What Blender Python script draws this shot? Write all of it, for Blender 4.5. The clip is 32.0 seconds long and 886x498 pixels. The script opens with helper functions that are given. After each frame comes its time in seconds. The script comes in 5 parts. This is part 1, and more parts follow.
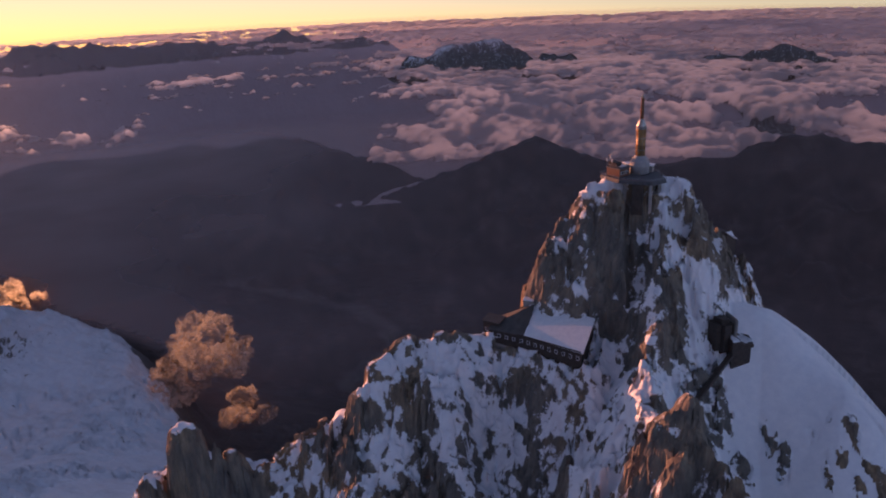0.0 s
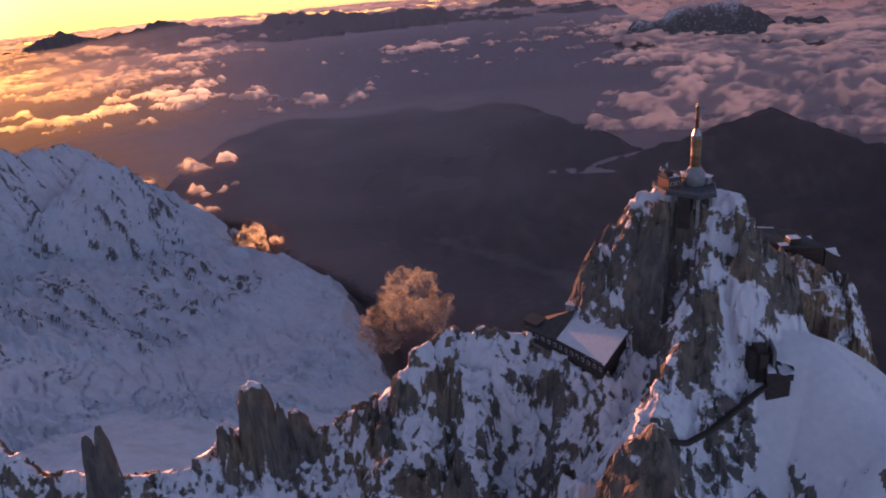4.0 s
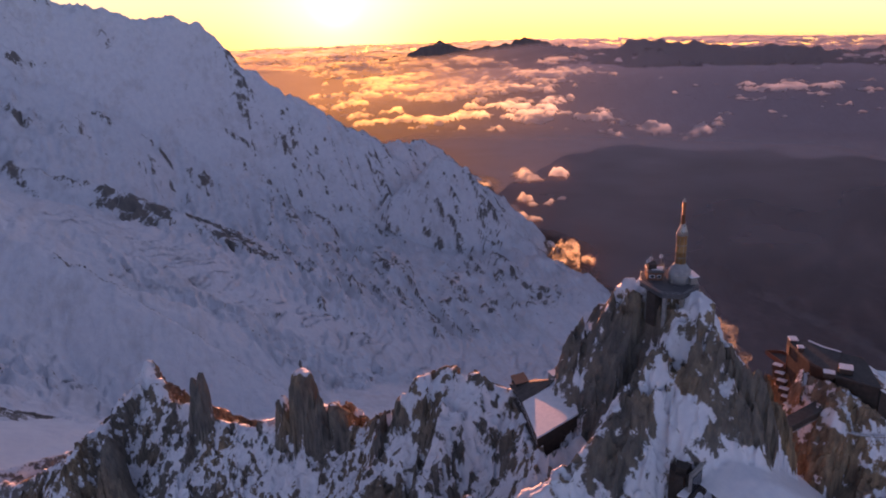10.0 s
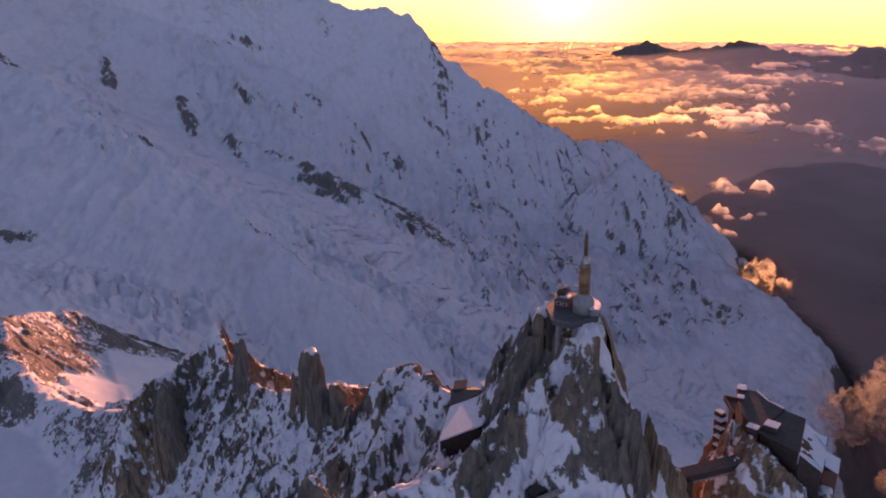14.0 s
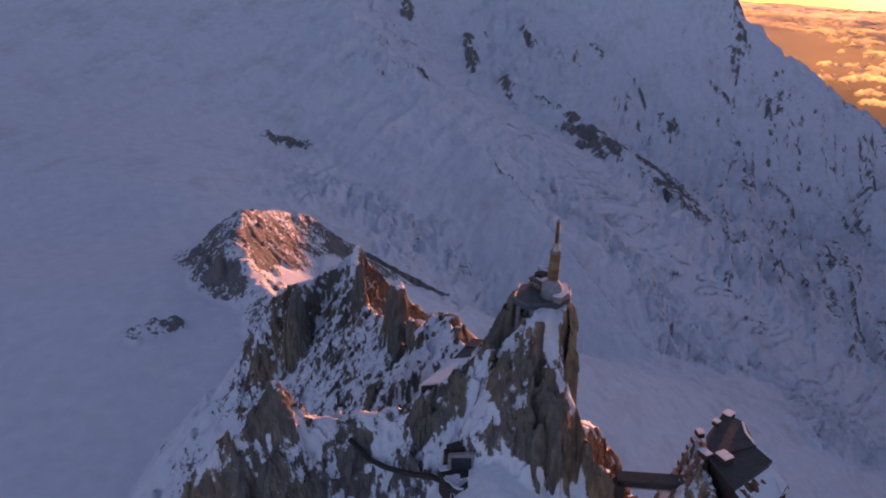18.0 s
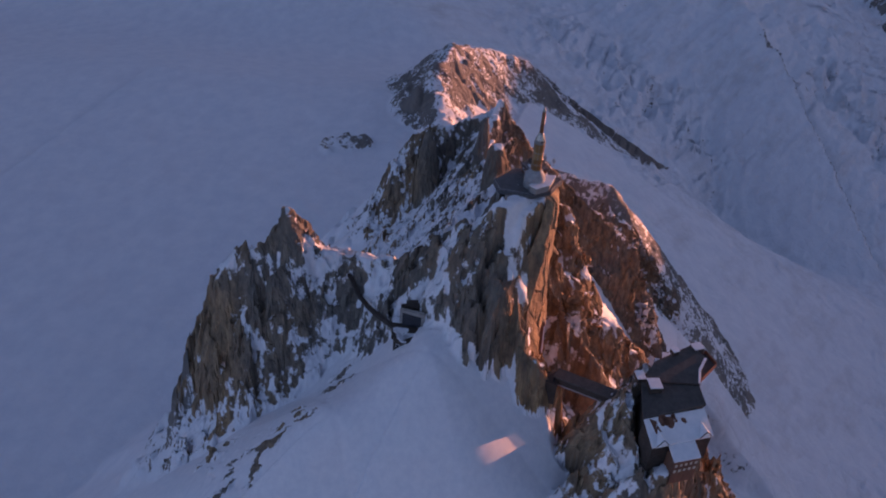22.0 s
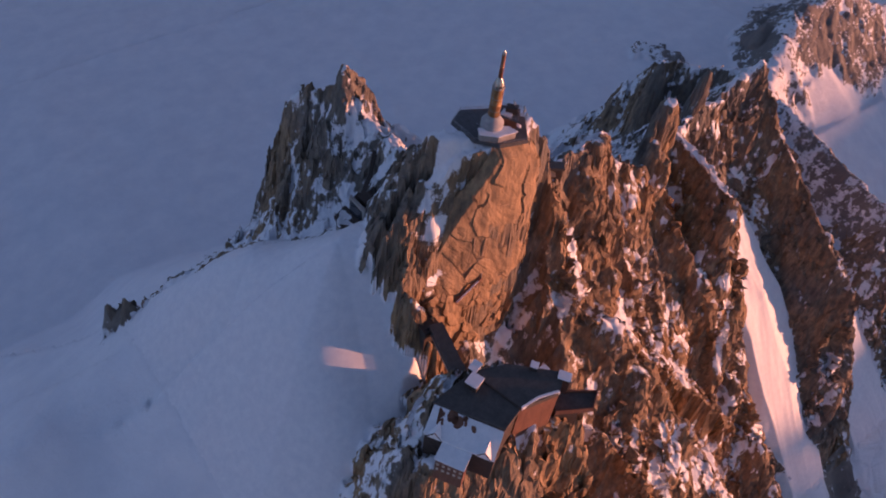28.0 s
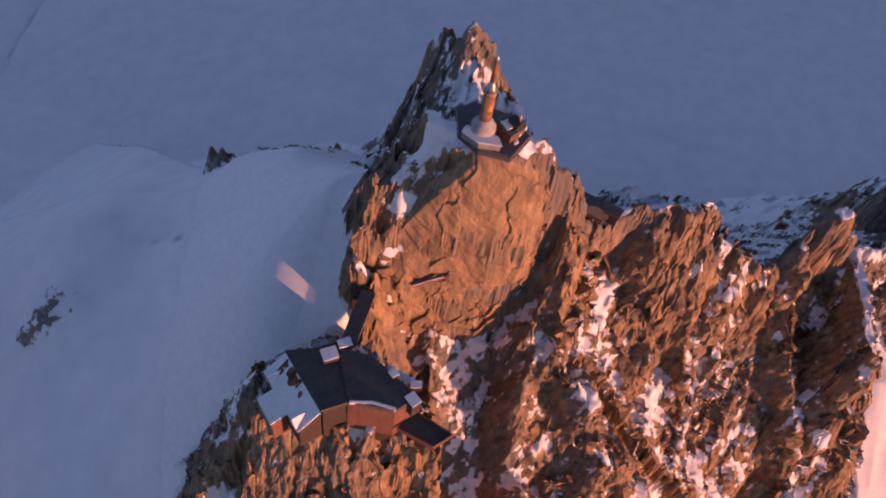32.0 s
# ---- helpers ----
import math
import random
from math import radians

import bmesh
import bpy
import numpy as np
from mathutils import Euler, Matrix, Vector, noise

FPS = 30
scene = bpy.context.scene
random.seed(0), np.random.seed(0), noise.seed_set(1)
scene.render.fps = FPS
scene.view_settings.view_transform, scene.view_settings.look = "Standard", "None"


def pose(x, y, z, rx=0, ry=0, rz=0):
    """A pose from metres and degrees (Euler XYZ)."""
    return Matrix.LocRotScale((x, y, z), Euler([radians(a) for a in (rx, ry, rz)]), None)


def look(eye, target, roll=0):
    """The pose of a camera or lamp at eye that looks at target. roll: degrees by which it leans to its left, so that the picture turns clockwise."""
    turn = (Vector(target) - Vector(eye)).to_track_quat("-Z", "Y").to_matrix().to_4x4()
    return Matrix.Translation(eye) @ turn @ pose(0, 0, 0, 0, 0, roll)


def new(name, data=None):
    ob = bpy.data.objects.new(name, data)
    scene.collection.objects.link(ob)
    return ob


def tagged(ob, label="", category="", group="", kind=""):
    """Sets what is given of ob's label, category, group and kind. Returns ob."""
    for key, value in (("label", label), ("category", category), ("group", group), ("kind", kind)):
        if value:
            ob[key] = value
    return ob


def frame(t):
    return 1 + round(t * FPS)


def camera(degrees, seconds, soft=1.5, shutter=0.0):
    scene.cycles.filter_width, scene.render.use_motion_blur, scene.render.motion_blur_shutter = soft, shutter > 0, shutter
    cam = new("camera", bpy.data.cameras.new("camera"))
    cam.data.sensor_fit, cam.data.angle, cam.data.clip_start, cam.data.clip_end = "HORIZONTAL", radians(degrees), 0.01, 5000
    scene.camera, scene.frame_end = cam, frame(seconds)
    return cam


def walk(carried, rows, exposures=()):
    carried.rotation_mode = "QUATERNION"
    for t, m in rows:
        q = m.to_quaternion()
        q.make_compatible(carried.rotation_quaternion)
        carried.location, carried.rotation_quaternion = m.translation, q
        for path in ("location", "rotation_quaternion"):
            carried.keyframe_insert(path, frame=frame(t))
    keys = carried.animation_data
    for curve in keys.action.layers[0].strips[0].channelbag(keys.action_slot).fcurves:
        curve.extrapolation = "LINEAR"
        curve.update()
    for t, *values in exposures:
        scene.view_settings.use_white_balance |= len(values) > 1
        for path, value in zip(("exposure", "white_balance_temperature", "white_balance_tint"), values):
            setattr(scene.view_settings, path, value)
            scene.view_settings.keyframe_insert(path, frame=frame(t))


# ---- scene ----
cam = camera(60.2, 32.0, 1.9)
METRES, EYE, TILT, LEAN, TURN = 900.0, 215.0, -20.0, 2.2, 0.0
ROWS = [
    (0.0, 0.0, 0.0, 0.0, 0.0, 0.0, -0.0),
    (0.5, 0.0098, -0.0017, 0.0022, 1.73, -0.32, -0.25),
    (1.0, 0.0211, -0.0032, 0.0052, 3.84, -0.74, -0.32),
    (1.5, 0.0316, -0.0044, 0.0069, 6.03, -1.01, -0.7),
    (2.0, 0.0433, -0.0052, 0.0096, 8.57, -1.41, -1.28),
    (2.5, 0.0541, -0.0051, 0.012, 10.77, -1.79, -1.89),
    (3.0, 0.0657, -0.0046, 0.0146, 12.9, -2.26, -2.52),
    (3.5, 0.0769, -0.004, 0.0172, 14.75, -2.74, -3.12),
    (5.5, 0.1262, 0.0039, 0.0286, 23.52, -4.12, -5.59),
    (6.0, 0.1392, 0.007, 0.0317, 26.01, -4.0, -6.16),
    (6.5, 0.1513, 0.0107, 0.0346, 28.16, -3.73, -6.63),
    (7.0, 0.1648, 0.0149, 0.0377, 30.25, -3.42, -7.23),
    (7.5, 0.1774, 0.0193, 0.0407, 32.07, -3.3, -7.94),
    (8.0, 0.1913, 0.0245, 0.0442, 34.12, -3.46, -9.03),
    (8.5, 0.2043, 0.0302, 0.0477, 36.19, -3.88, -10.15),
    (9.0, 0.2179, 0.037, 0.0518, 38.52, -4.61, -11.51),
    (9.5, 0.2304, 0.044, 0.0559, 40.62, -5.28, -12.56),
    (10.0, 0.2442, 0.0519, 0.0606, 42.77, -5.76, -13.55),
    (10.5, 0.2568, 0.0596, 0.0652, 44.65, -6.03, -14.39),
    (11.0, 0.2704, 0.0683, 0.0707, 46.72, -6.26, -15.15),
    (11.5, 0.2828, 0.0767, 0.0759, 48.76, -6.58, -15.79),
    (12.0, 0.2957, 0.0863, 0.0817, 51.1, -7.23, -16.38),
    (12.5, 0.3068, 0.0961, 0.0872, 53.21, -8.09, -16.85),
    (13.0, 0.3183, 0.1077, 0.0933, 55.28, -9.09, -17.14),
    (13.5, 0.3287, 0.1187, 0.0992, 57.06, -9.91, -17.34),
    (14.0, 0.3401, 0.1306, 0.1061, 59.06, -10.61, -17.61),
    (14.5, 0.3504, 0.1416, 0.1127, 61.17, -11.11, -17.95),
    (16.5, 0.3854, 0.1923, 0.1412, 73.05, -15.15, -20.04),
    (17.0, 0.3922, 0.2066, 0.1489, 76.46, -17.36, -20.74),
    (17.5, 0.3967, 0.2203, 0.1561, 79.63, -19.8, -21.48),
    (18.0, 0.4007, 0.2351, 0.1641, 82.92, -22.63, -22.19),
    (18.5, 0.4038, 0.2486, 0.1721, 85.79, -25.25, -22.73),
    (19.0, 0.406, 0.2633, 0.1805, 88.83, -28.12, -23.35),
    (19.5, 0.4074, 0.2764, 0.1883, 91.72, -31.05, -24.0),
    (20.0, 0.4074, 0.2905, 0.1966, 95.08, -34.51, -24.65),
    (20.5, 0.4052, 0.3037, 0.2038, 98.35, -37.34, -24.56),
    (21.0, 0.4021, 0.3177, 0.2116, 101.77, -39.81, -23.96),
    (21.5, 0.3985, 0.3313, 0.2179, 104.6, -41.58, -23.08),
    (22.0, 0.3939, 0.3452, 0.2247, 107.17, -43.34, -22.02),
    (22.5, 0.3897, 0.3577, 0.2313, 109.46, -45.06, -21.1),
    (23.0, 0.384, 0.3711, 0.2381, 112.31, -47.1, -20.45),
    (23.5, 0.3772, 0.3831, 0.2439, 115.22, -48.97, -20.14),
    (24.0, 0.3688, 0.3963, 0.25, 118.26, -50.74, -19.77),
    (24.5, 0.3598, 0.4081, 0.2552, 121.01, -52.25, -19.34),
    (25.0, 0.3493, 0.4204, 0.2605, 123.97, -53.86, -18.76),
    (25.5, 0.3391, 0.4315, 0.2654, 126.92, -55.41, -18.28),
    (27.5, 0.2868, 0.4699, 0.2844, 141.8, -62.91, -16.47),
    (28.0, 0.2711, 0.4776, 0.288, 146.09, -64.73, -15.41),
    (28.5, 0.256, 0.4842, 0.291, 150.11, -66.24, -14.11),
    (29.0, 0.2393, 0.4908, 0.295, 154.37, -67.82, -12.52),
    (29.5, 0.2231, 0.4959, 0.2984, 158.08, -69.34, -11.08),
    (30.0, 0.2047, 0.5, 0.3008, 161.89, -70.95, -9.59),
    (30.5, 0.1874, 0.5025, 0.3021, 165.17, -72.19, -8.21),
    (31.0, 0.1686, 0.5035, 0.3034, 169.13, -73.24, -6.69),
    (31.5, 0.151, 0.5033, 0.3055, 174.01, -73.79, -5.34),
    (32.0, 0.1316, 0.5021, 0.3063, 179.9, -74.04, -4.07),
]
EXPO = [(0.0, 1.22, 6250, 46), (5.0, 1.44, 6500, 49), (10.0, 1.48, 6700, 52), (15.0, 1.47, 6650, 50), (21.0, 1.25, 5950, 43), (27.0, 1.22, 5850, 40), (32.0, 1.22, 5900, 41)]
walk(cam, [(t, pose(0, 0, EYE, TILT, LEAN, TURN) @ pose(METRES * x, METRES * y, METRES * z, 90 + pitch, roll, yaw)) for t, x, y, z, yaw, pitch, roll in ROWS], EXPO)

# ---- sky and sun: sunset, the disc a little over the horizon, which lies three degrees low ----
SUN_AZ, SUN_EL = 50.4, 2.5
SUN_WAY = Vector((-math.sin(radians(SUN_AZ)) * math.cos(radians(SUN_EL)), math.cos(radians(SUN_AZ)) * math.cos(radians(SUN_EL)), math.sin(radians(SUN_EL))))
world = bpy.data.worlds.new("evening_sky")
scene.world = world
world.use_nodes = True
wn, wl = world.node_tree.nodes, world.node_tree.links
wn.clear()
w_out = wn.new("ShaderNodeOutputWorld")
w_bg = wn.new("ShaderNodeBackground")
w_sky = wn.new("ShaderNodeTexSky")
w_sky.sky_type = "NISHITA"
w_sky.sun_disc = False
w_sky.sun_elevation = radians(1.5)
w_sky.sun_rotation = radians(-SUN_AZ)
w_sky.altitude = 3800
w_sky.air_density, w_sky.dust_density, w_sky.ozone_density = 1.0, 1.2, 1.0
w_co = wn.new("ShaderNodeTexCoord")
w_add = wn.new("ShaderNodeVectorMath")
w_add.operation = "ADD"
w_add.inputs[1].default_value = (0, 0, 0.085)
wl.new(w_co.outputs["Generated"], w_add.inputs[0])
wl.new(w_add.outputs[0], w_sky.inputs["Vector"])


def w_calc(op, a, b, clamp=False):
    nd = wn.new("ShaderNodeMath")
    nd.operation, nd.use_clamp = op, clamp
    for k, v in enumerate((a, b)):
        if isinstance(v, (int, float)):
            nd.inputs[k].default_value = v
        else:
            wl.new(v, nd.inputs[k])
    return nd.outputs[0]


def w_mix(kind, fac, a, b):
    nd = wn.new("ShaderNodeMix")
    nd.data_type, nd.blend_type = "RGBA", kind
    for sock, v in ((nd.inputs[0], fac), (nd.inputs[6], a), (nd.inputs[7], b)):
        if isinstance(v, (int, float)):
            sock.default_value = v
        elif isinstance(v, tuple):
            sock.default_value = (*v, 1)
        else:
            wl.new(v, sock)
    return nd.outputs[2]


# dusty air: orange low down on the sun's side, blue earth shadow on the other; a soft glare round the sun
w_dot = wn.new("ShaderNodeVectorMath")
w_dot.operation = "DOT_PRODUCT"
glare_az, glare_el = radians(52.2), radians(-0.6)
w_dot.inputs[1].default_value = (-math.sin(glare_az) * math.cos(glare_el), math.cos(glare_az) * math.cos(glare_el), math.sin(glare_el))
wl.new(w_co.outputs["Generated"], w_dot.inputs[0])
w_xyz = wn.new("ShaderNodeSeparateXYZ")
wl.new(w_co.outputs["Generated"], w_xyz.inputs[0])
low = w_calc("SUBTRACT", 1.0, w_calc("MULTIPLY", w_calc("ADD", w_xyz.outputs[2], 0.05), 3.2, True), True)
side = w_calc("MULTIPLY", w_calc("ADD", w_dot.outputs["Value"], 1.0), 0.5, True)
warm = w_calc("MULTIPLY", low, w_calc("POWER", side, 3.0))
cold = w_calc("MULTIPLY", low, w_calc("POWER", w_calc("SUBTRACT", 1.0, side, True), 1.0))
sky_c = w_mix("MULTIPLY", warm, w_sky.outputs[0], (0.95, 0.57, 0.25))
sky_c = w_mix("MULTIPLY", cold, sky_c, (0.45, 0.6, 0.9))
belt = w_calc("MULTIPLY", w_calc("MULTIPLY", w_calc("SUBTRACT", w_xyz.outputs[2], 0.03), 7.0, True), w_calc("MULTIPLY", w_calc("SUBTRACT", 0.85, w_xyz.outputs[2]), 2.2, True))
sky_c = w_mix("MULTIPLY", w_calc("MULTIPLY", belt, w_calc("POWER", side, 2.0)), sky_c, (1.6, 1.2, 1.02))
glare = w_calc("POWER", w_calc("MAXIMUM", w_dot.outputs["Value"], 0.0), 6000.0)
sky_c = w_mix("ADD", w_calc("MULTIPLY", glare, 1.0, True), sky_c, (9.0, 6.5, 3.0))
haze_glow = w_calc("POWER", w_calc("MAXIMUM", w_dot.outputs["Value"], 0.0), 250.0)
sky_c = w_mix("ADD", w_calc("MULTIPLY", haze_glow, 1.0, True), sky_c, (4.0, 2.4, 0.9))
wl.new(sky_c, w_bg.inputs[0])
w_bg.inputs[1].default_value = 0.15
wl.new(w_bg.outputs[0], w_out.inputs[0])
sun = new("sun", bpy.data.lights.new("sun", "SUN"))
sun.data.energy, sun.data.angle, sun.data.color = 2.9, radians(0.5), (1.0, 0.42, 0.17)
sun.matrix_world = look(SUN_WAY * 3000, (0, 0, 0))
# ---- noise on arrays ----
def _hash(ix, iy, iz, seed):
    h = ix.astype(np.uint32) * np.uint32(374761393) + iy.astype(np.uint32) * np.uint32(668265263) + iz.astype(np.uint32) * np.uint32(2147483647) + np.uint32(seed * 974711 % 4294967291)
    h = (h ^ (h >> np.uint32(13))) * np.uint32(1274126177)
    h = (h ^ (h >> np.uint32(15))) * np.uint32(2246822519)
    return ((h ^ (h >> np.uint32(16))) & np.uint32(0xFFFFFF)).astype(np.float32) / np.float32(8388608.0) - np.float32(1.0)


def vnoise(x, y, seed=0):
    """Smooth value noise, -1 to 1."""
    x0, y0 = np.floor(x), np.floor(y)
    fx, fy = (x - x0).astype(np.float32), (y - y0).astype(np.float32)
    ix, iy = x0.astype(np.int64), y0.astype(np.int64)
    fx, fy = fx * fx * fx * (fx * (fx * 6 - 15) + 10), fy * fy * fy * (fy * (fy * 6 - 15) + 10)
    iz = np.zeros_like(ix)
    a, b = _hash(ix, iy, iz, seed), _hash(ix + 1, iy, iz, seed)
    c, d = _hash(ix, iy + 1, iz, seed), _hash(ix + 1, iy + 1, iz, seed)
    return (a + (b - a) * fx) * (1 - fy) + (c + (d - c) * fx) * fy


def vnoise3(x, y, z, seed=0):
    z0 = np.floor(z)
    fz = (z - z0).astype(np.float32)
    fz = fz * fz * (3 - 2 * fz)
    x0, y0 = np.floor(x), np.floor(y)
    fx, fy = (x - x0).astype(np.float32), (y - y0).astype(np.float32)
    fx, fy = fx * fx * (3 - 2 * fx), fy * fy * (3 - 2 * fy)
    ix, iy, iz = x0.astype(np.int64), y0.astype(np.int64), z0.astype(np.int64)
    out = 0
    for k, wz in ((0, 1 - fz), (1, fz)):
        a, b = _hash(ix, iy, iz + k, seed), _hash(ix + 1, iy, iz + k, seed)
        c, d = _hash(ix, iy + 1, iz + k, seed), _hash(ix + 1, iy + 1, iz + k, seed)
        out = out + wz * ((a + (b - a) * fx) * (1 - fy) + (c + (d - c) * fx) * fy)
    return out


def fbm(x, y, octaves=4, seed=0, gain=0.5):
    out, amp, tot = 0, 1.0, 0.0
    for o in range(octaves):
        c, s = math.cos(0.6 * o + 0.3), math.sin(0.6 * o + 0.3)
        out = out + amp * vnoise((c * x - s * y) * 2**o + 17.3 * o, (s * x + c * y) * 2**o - 9.1 * o, seed + o)
        tot, amp = tot + amp, amp * gain
    return out / tot


def ridged(x, y, octaves=4, seed=0, gain=0.55):
    out, amp, tot = 0, 1.0, 0.0
    for o in range(octaves):
        c, s = math.cos(0.8 * o), math.sin(0.8 * o)
        out = out + amp * (1 - 2 * np.abs(vnoise((c * x - s * y) * 2**o + 31.7 * o, (s * x + c * y) * 2**o + 5.3 * o, seed + o)))
        tot, amp = tot + amp, amp * gain
    return out / tot


def cells(x, y, seed=0):
    """Two random values (-1 to 1) that are constant over irregular blocks, and the place within the block."""
    ix, iy = np.floor(x).astype(np.int64), np.floor(y).astype(np.int64)
    best = np.full(x.shape, 9e9)
    a, b, u, v = (np.zeros(x.shape) for _ in range(4))
    for i in (-1, 0, 1):
        for j in (-1, 0, 1):
            cx, cy = ix + i, iy + j
            h1, h2 = _hash(cx, cy, cx * 0, seed), _hash(cx, cy, cx * 0 + 1, seed)
            du, dv = x - (cx + 0.5 + 0.45 * h1), y - (cy + 0.5 + 0.45 * h2)
            d = du * du + dv * dv
            near = d < best
            best = np.where(near, d, best)
            a, b = np.where(near, _hash(cx, cy, cx * 0 + 2, seed), a), np.where(near, _hash(cx, cy, cx * 0 + 3, seed), b)
            u, v = np.where(near, du, u), np.where(near, dv, v)
    return a, b, u, v


def blurred(z, k):
    """The mean over about k cells each way."""
    for axis in (0, 1):
        pad = [(k, k) if a == axis else (0, 0) for a in (0, 1)]
        c = np.cumsum(np.pad(z, pad, mode="edge").astype(np.float64), axis=axis)
        c = np.concatenate([np.zeros_like(np.take(c, [0], axis)), c], axis)
        n = z.shape[axis]
        z = (np.take(c, np.arange(2 * k + 1, 2 * k + 1 + n), axis) - np.take(c, np.arange(0, n), axis)) / (2 * k + 1)
    return z


def smooth(a, b, v):
    t = np.clip((v - a) / (b - a), 0, 1)
    return t * t * (3 - 2 * t)


# ---- the shape of the land ----
def ridge(X, Y, pts, left, right, flat=0.0, soft=0.0):
    """A crest through pts; on each side it falls by s1 over the first w metres and by s2 from there. left, right: (s1, w, s2).
    soft: rounded, in metres."""
    best = np.full(X.shape, -1e5, np.float32)
    total = np.zeros(X.shape)
    for (ax, ay, az), (bx, by, bz) in zip(pts, pts[1:]):
        dx, dy = bx - ax, by - ay
        n2 = dx * dx + dy * dy
        t = np.clip(((X - ax) * dx + (Y - ay) * dy) / n2, 0, 1)
        d = np.maximum(np.hypot(X - ax - t * dx, Y - ay - t * dy) - flat, 0)
        if soft:
            d = np.sqrt(d * d + soft * soft) - soft
        side = (dx * (Y - ay) - dy * (X - ax)) > 0
        s1, w, s2 = (np.where(side, left[k], right[k]) for k in range(3))
        h = az + (bz - az) * t - s1 * np.minimum(d, w) - s2 * np.maximum(d - w, 0)
        if soft:
            total += np.exp(np.clip((h + 250) / soft, -60, 60))
        else:
            np.maximum(best, h, out=best)
    return (np.log(total + 1e-30) * soft - 250 if soft else best).astype(np.float32)


def spire(X, Y, x, y, top, rx, ry, turn, drop, p):
    c, s = math.cos(radians(turn)), math.sin(radians(turn))
    u, v = ((X - x) * c + (Y - y) * s) / rx, ((Y - y) * c - (X - x) * s) / ry
    return (top - drop * np.hypot(u, v) ** p).astype(np.float32)
HILL_LINES = [
    # skyline of the great snow dome and its long north-west ridge
    [(-4900, -1200, 1300), (-5000, -300, 1150), (-5000, 600, 900), (-4900, 1200, 600), (-4689, 1723, 300), (-4599, 1970, 135), (-4468, 2278, 142), (-4250, 2490, 108), (-4211, 2561, 30), (-4268, 2663, -110), (-4249, 2889, -347), (-4247, 3253, -479), (-4319, 3819, -827), (-4350, 4390, -942), (-4222, 4663, -1197), (-4113, 4902, -1369), (-3950, 5175, -1699), (-3744, 5338, -2088)],
    # its far side
    [(-5600, 2000, -300), (-4900, 2800, -700), (-5000, 3400, -1100), (-5100, 4200, -1600), (-4800, 5000, -2150), (-4300, 5800, -2400)],
    # the broad face
    [(-3300, 840, -286), (-3367, 1132, -262), (-3450, 1508, -330), (-3318, 1672, -480), (-3209, 1690, -690), (-3600, 2450, -700), (-3100, 3050, -1260)],
    # glacier floor under it, down to the valley
    [(-3100, 560, -200), (-2556, 851, -564), (-2337, 1063, -655), (-1980, 1230, -785), (-1726, 1217, -824), (-1922, 1666, -1035), (-1498, 1872, -1130), (-1621, 2441, -1230)],
    # broken shoulder in front of it
    [(-2750, 40, 80), (-2622, 188, -16), (-2420, 530, -300), (-2067, 627, -373), (-1880, 700, -415), (-1880, 840, -590), (-1750, 960, -720)],
    [(-1839, 68, -355), (-1353, 391, -510), (-1289, 682, -790)],
    # level snow basin on the south side
    [(-1200, -100, -240), (-1500, -300, -235), (-2000, -500, -120), (-2300, -250, -60), (-2500, -900, 150), (-3500, -800, 500), (-1300, -1200, -220), (-900, -1500, -260)],
    # spur between two glaciers, ending over the valley
    [(-1350, 2939, -1216), (-1520, 3010, -1200), (-1778, 3078, -1168), (-2130, 3187, -1180), (-2480, 3284, -1216), (-2873, 3327, -1250)],
    [(-1300, 3500, -1850), (-1900, 3750, -1800), (-2700, 4000, -1900), (-3300, 4500, -2050), (-2500, 5200, -2350)],
    # north slope under the peak
    [(-900, 800, -520), (-900, 1500, -831), (-900, 2300, -1187), (-900, 3000, -1500), (-800, 3800, -1850), (-600, 4900, -2350)],
]
HILL_POINTS = np.array([q for line in HILL_LINES for q in line], np.float64)


def hill_weights():
    """Weights of a smooth sheet through the lines of the hills (a plane and one cone for each corner)."""
    p = HILL_POINTS / 1000.0
    n = len(p)
    a = np.zeros((n + 3, n + 3))
    a[:n, :n] = np.hypot(p[:, None, 0] - p[None, :, 0], p[:, None, 1] - p[None, :, 1]) - 0.02 * np.eye(n)
    a[:n, n], a[:n, n + 1:], a[n, :n], a[n + 1:, :n] = 1, p[:, :2], 1, p[:, :2].T
    return np.linalg.solve(a, np.concatenate([p[:, 2], [0, 0, 0]]))


HILL_WEIGHTS = hill_weights()


def hills(X, Y):
    w, u, v = HILL_WEIGHTS, X / 1000.0, Y / 1000.0
    out = w[-3] + w[-2] * u + w[-1] * v
    for k, (px, py, _) in enumerate(HILL_POINTS / 1000.0):
        out = out + w[k] * np.sqrt((u - px) ** 2 + (v - py) ** 2 + 0.003)
    return 1000.0 * out


def valley_edge(X, Y):
    """How far beyond the brink over the deep valley a place lies."""
    return (0.79 * (X + 325) + 0.613 * (Y - 1466) + 50 * fbm(X / 260, Y / 260, 3, 66)) * smooth(500, 900, Y)


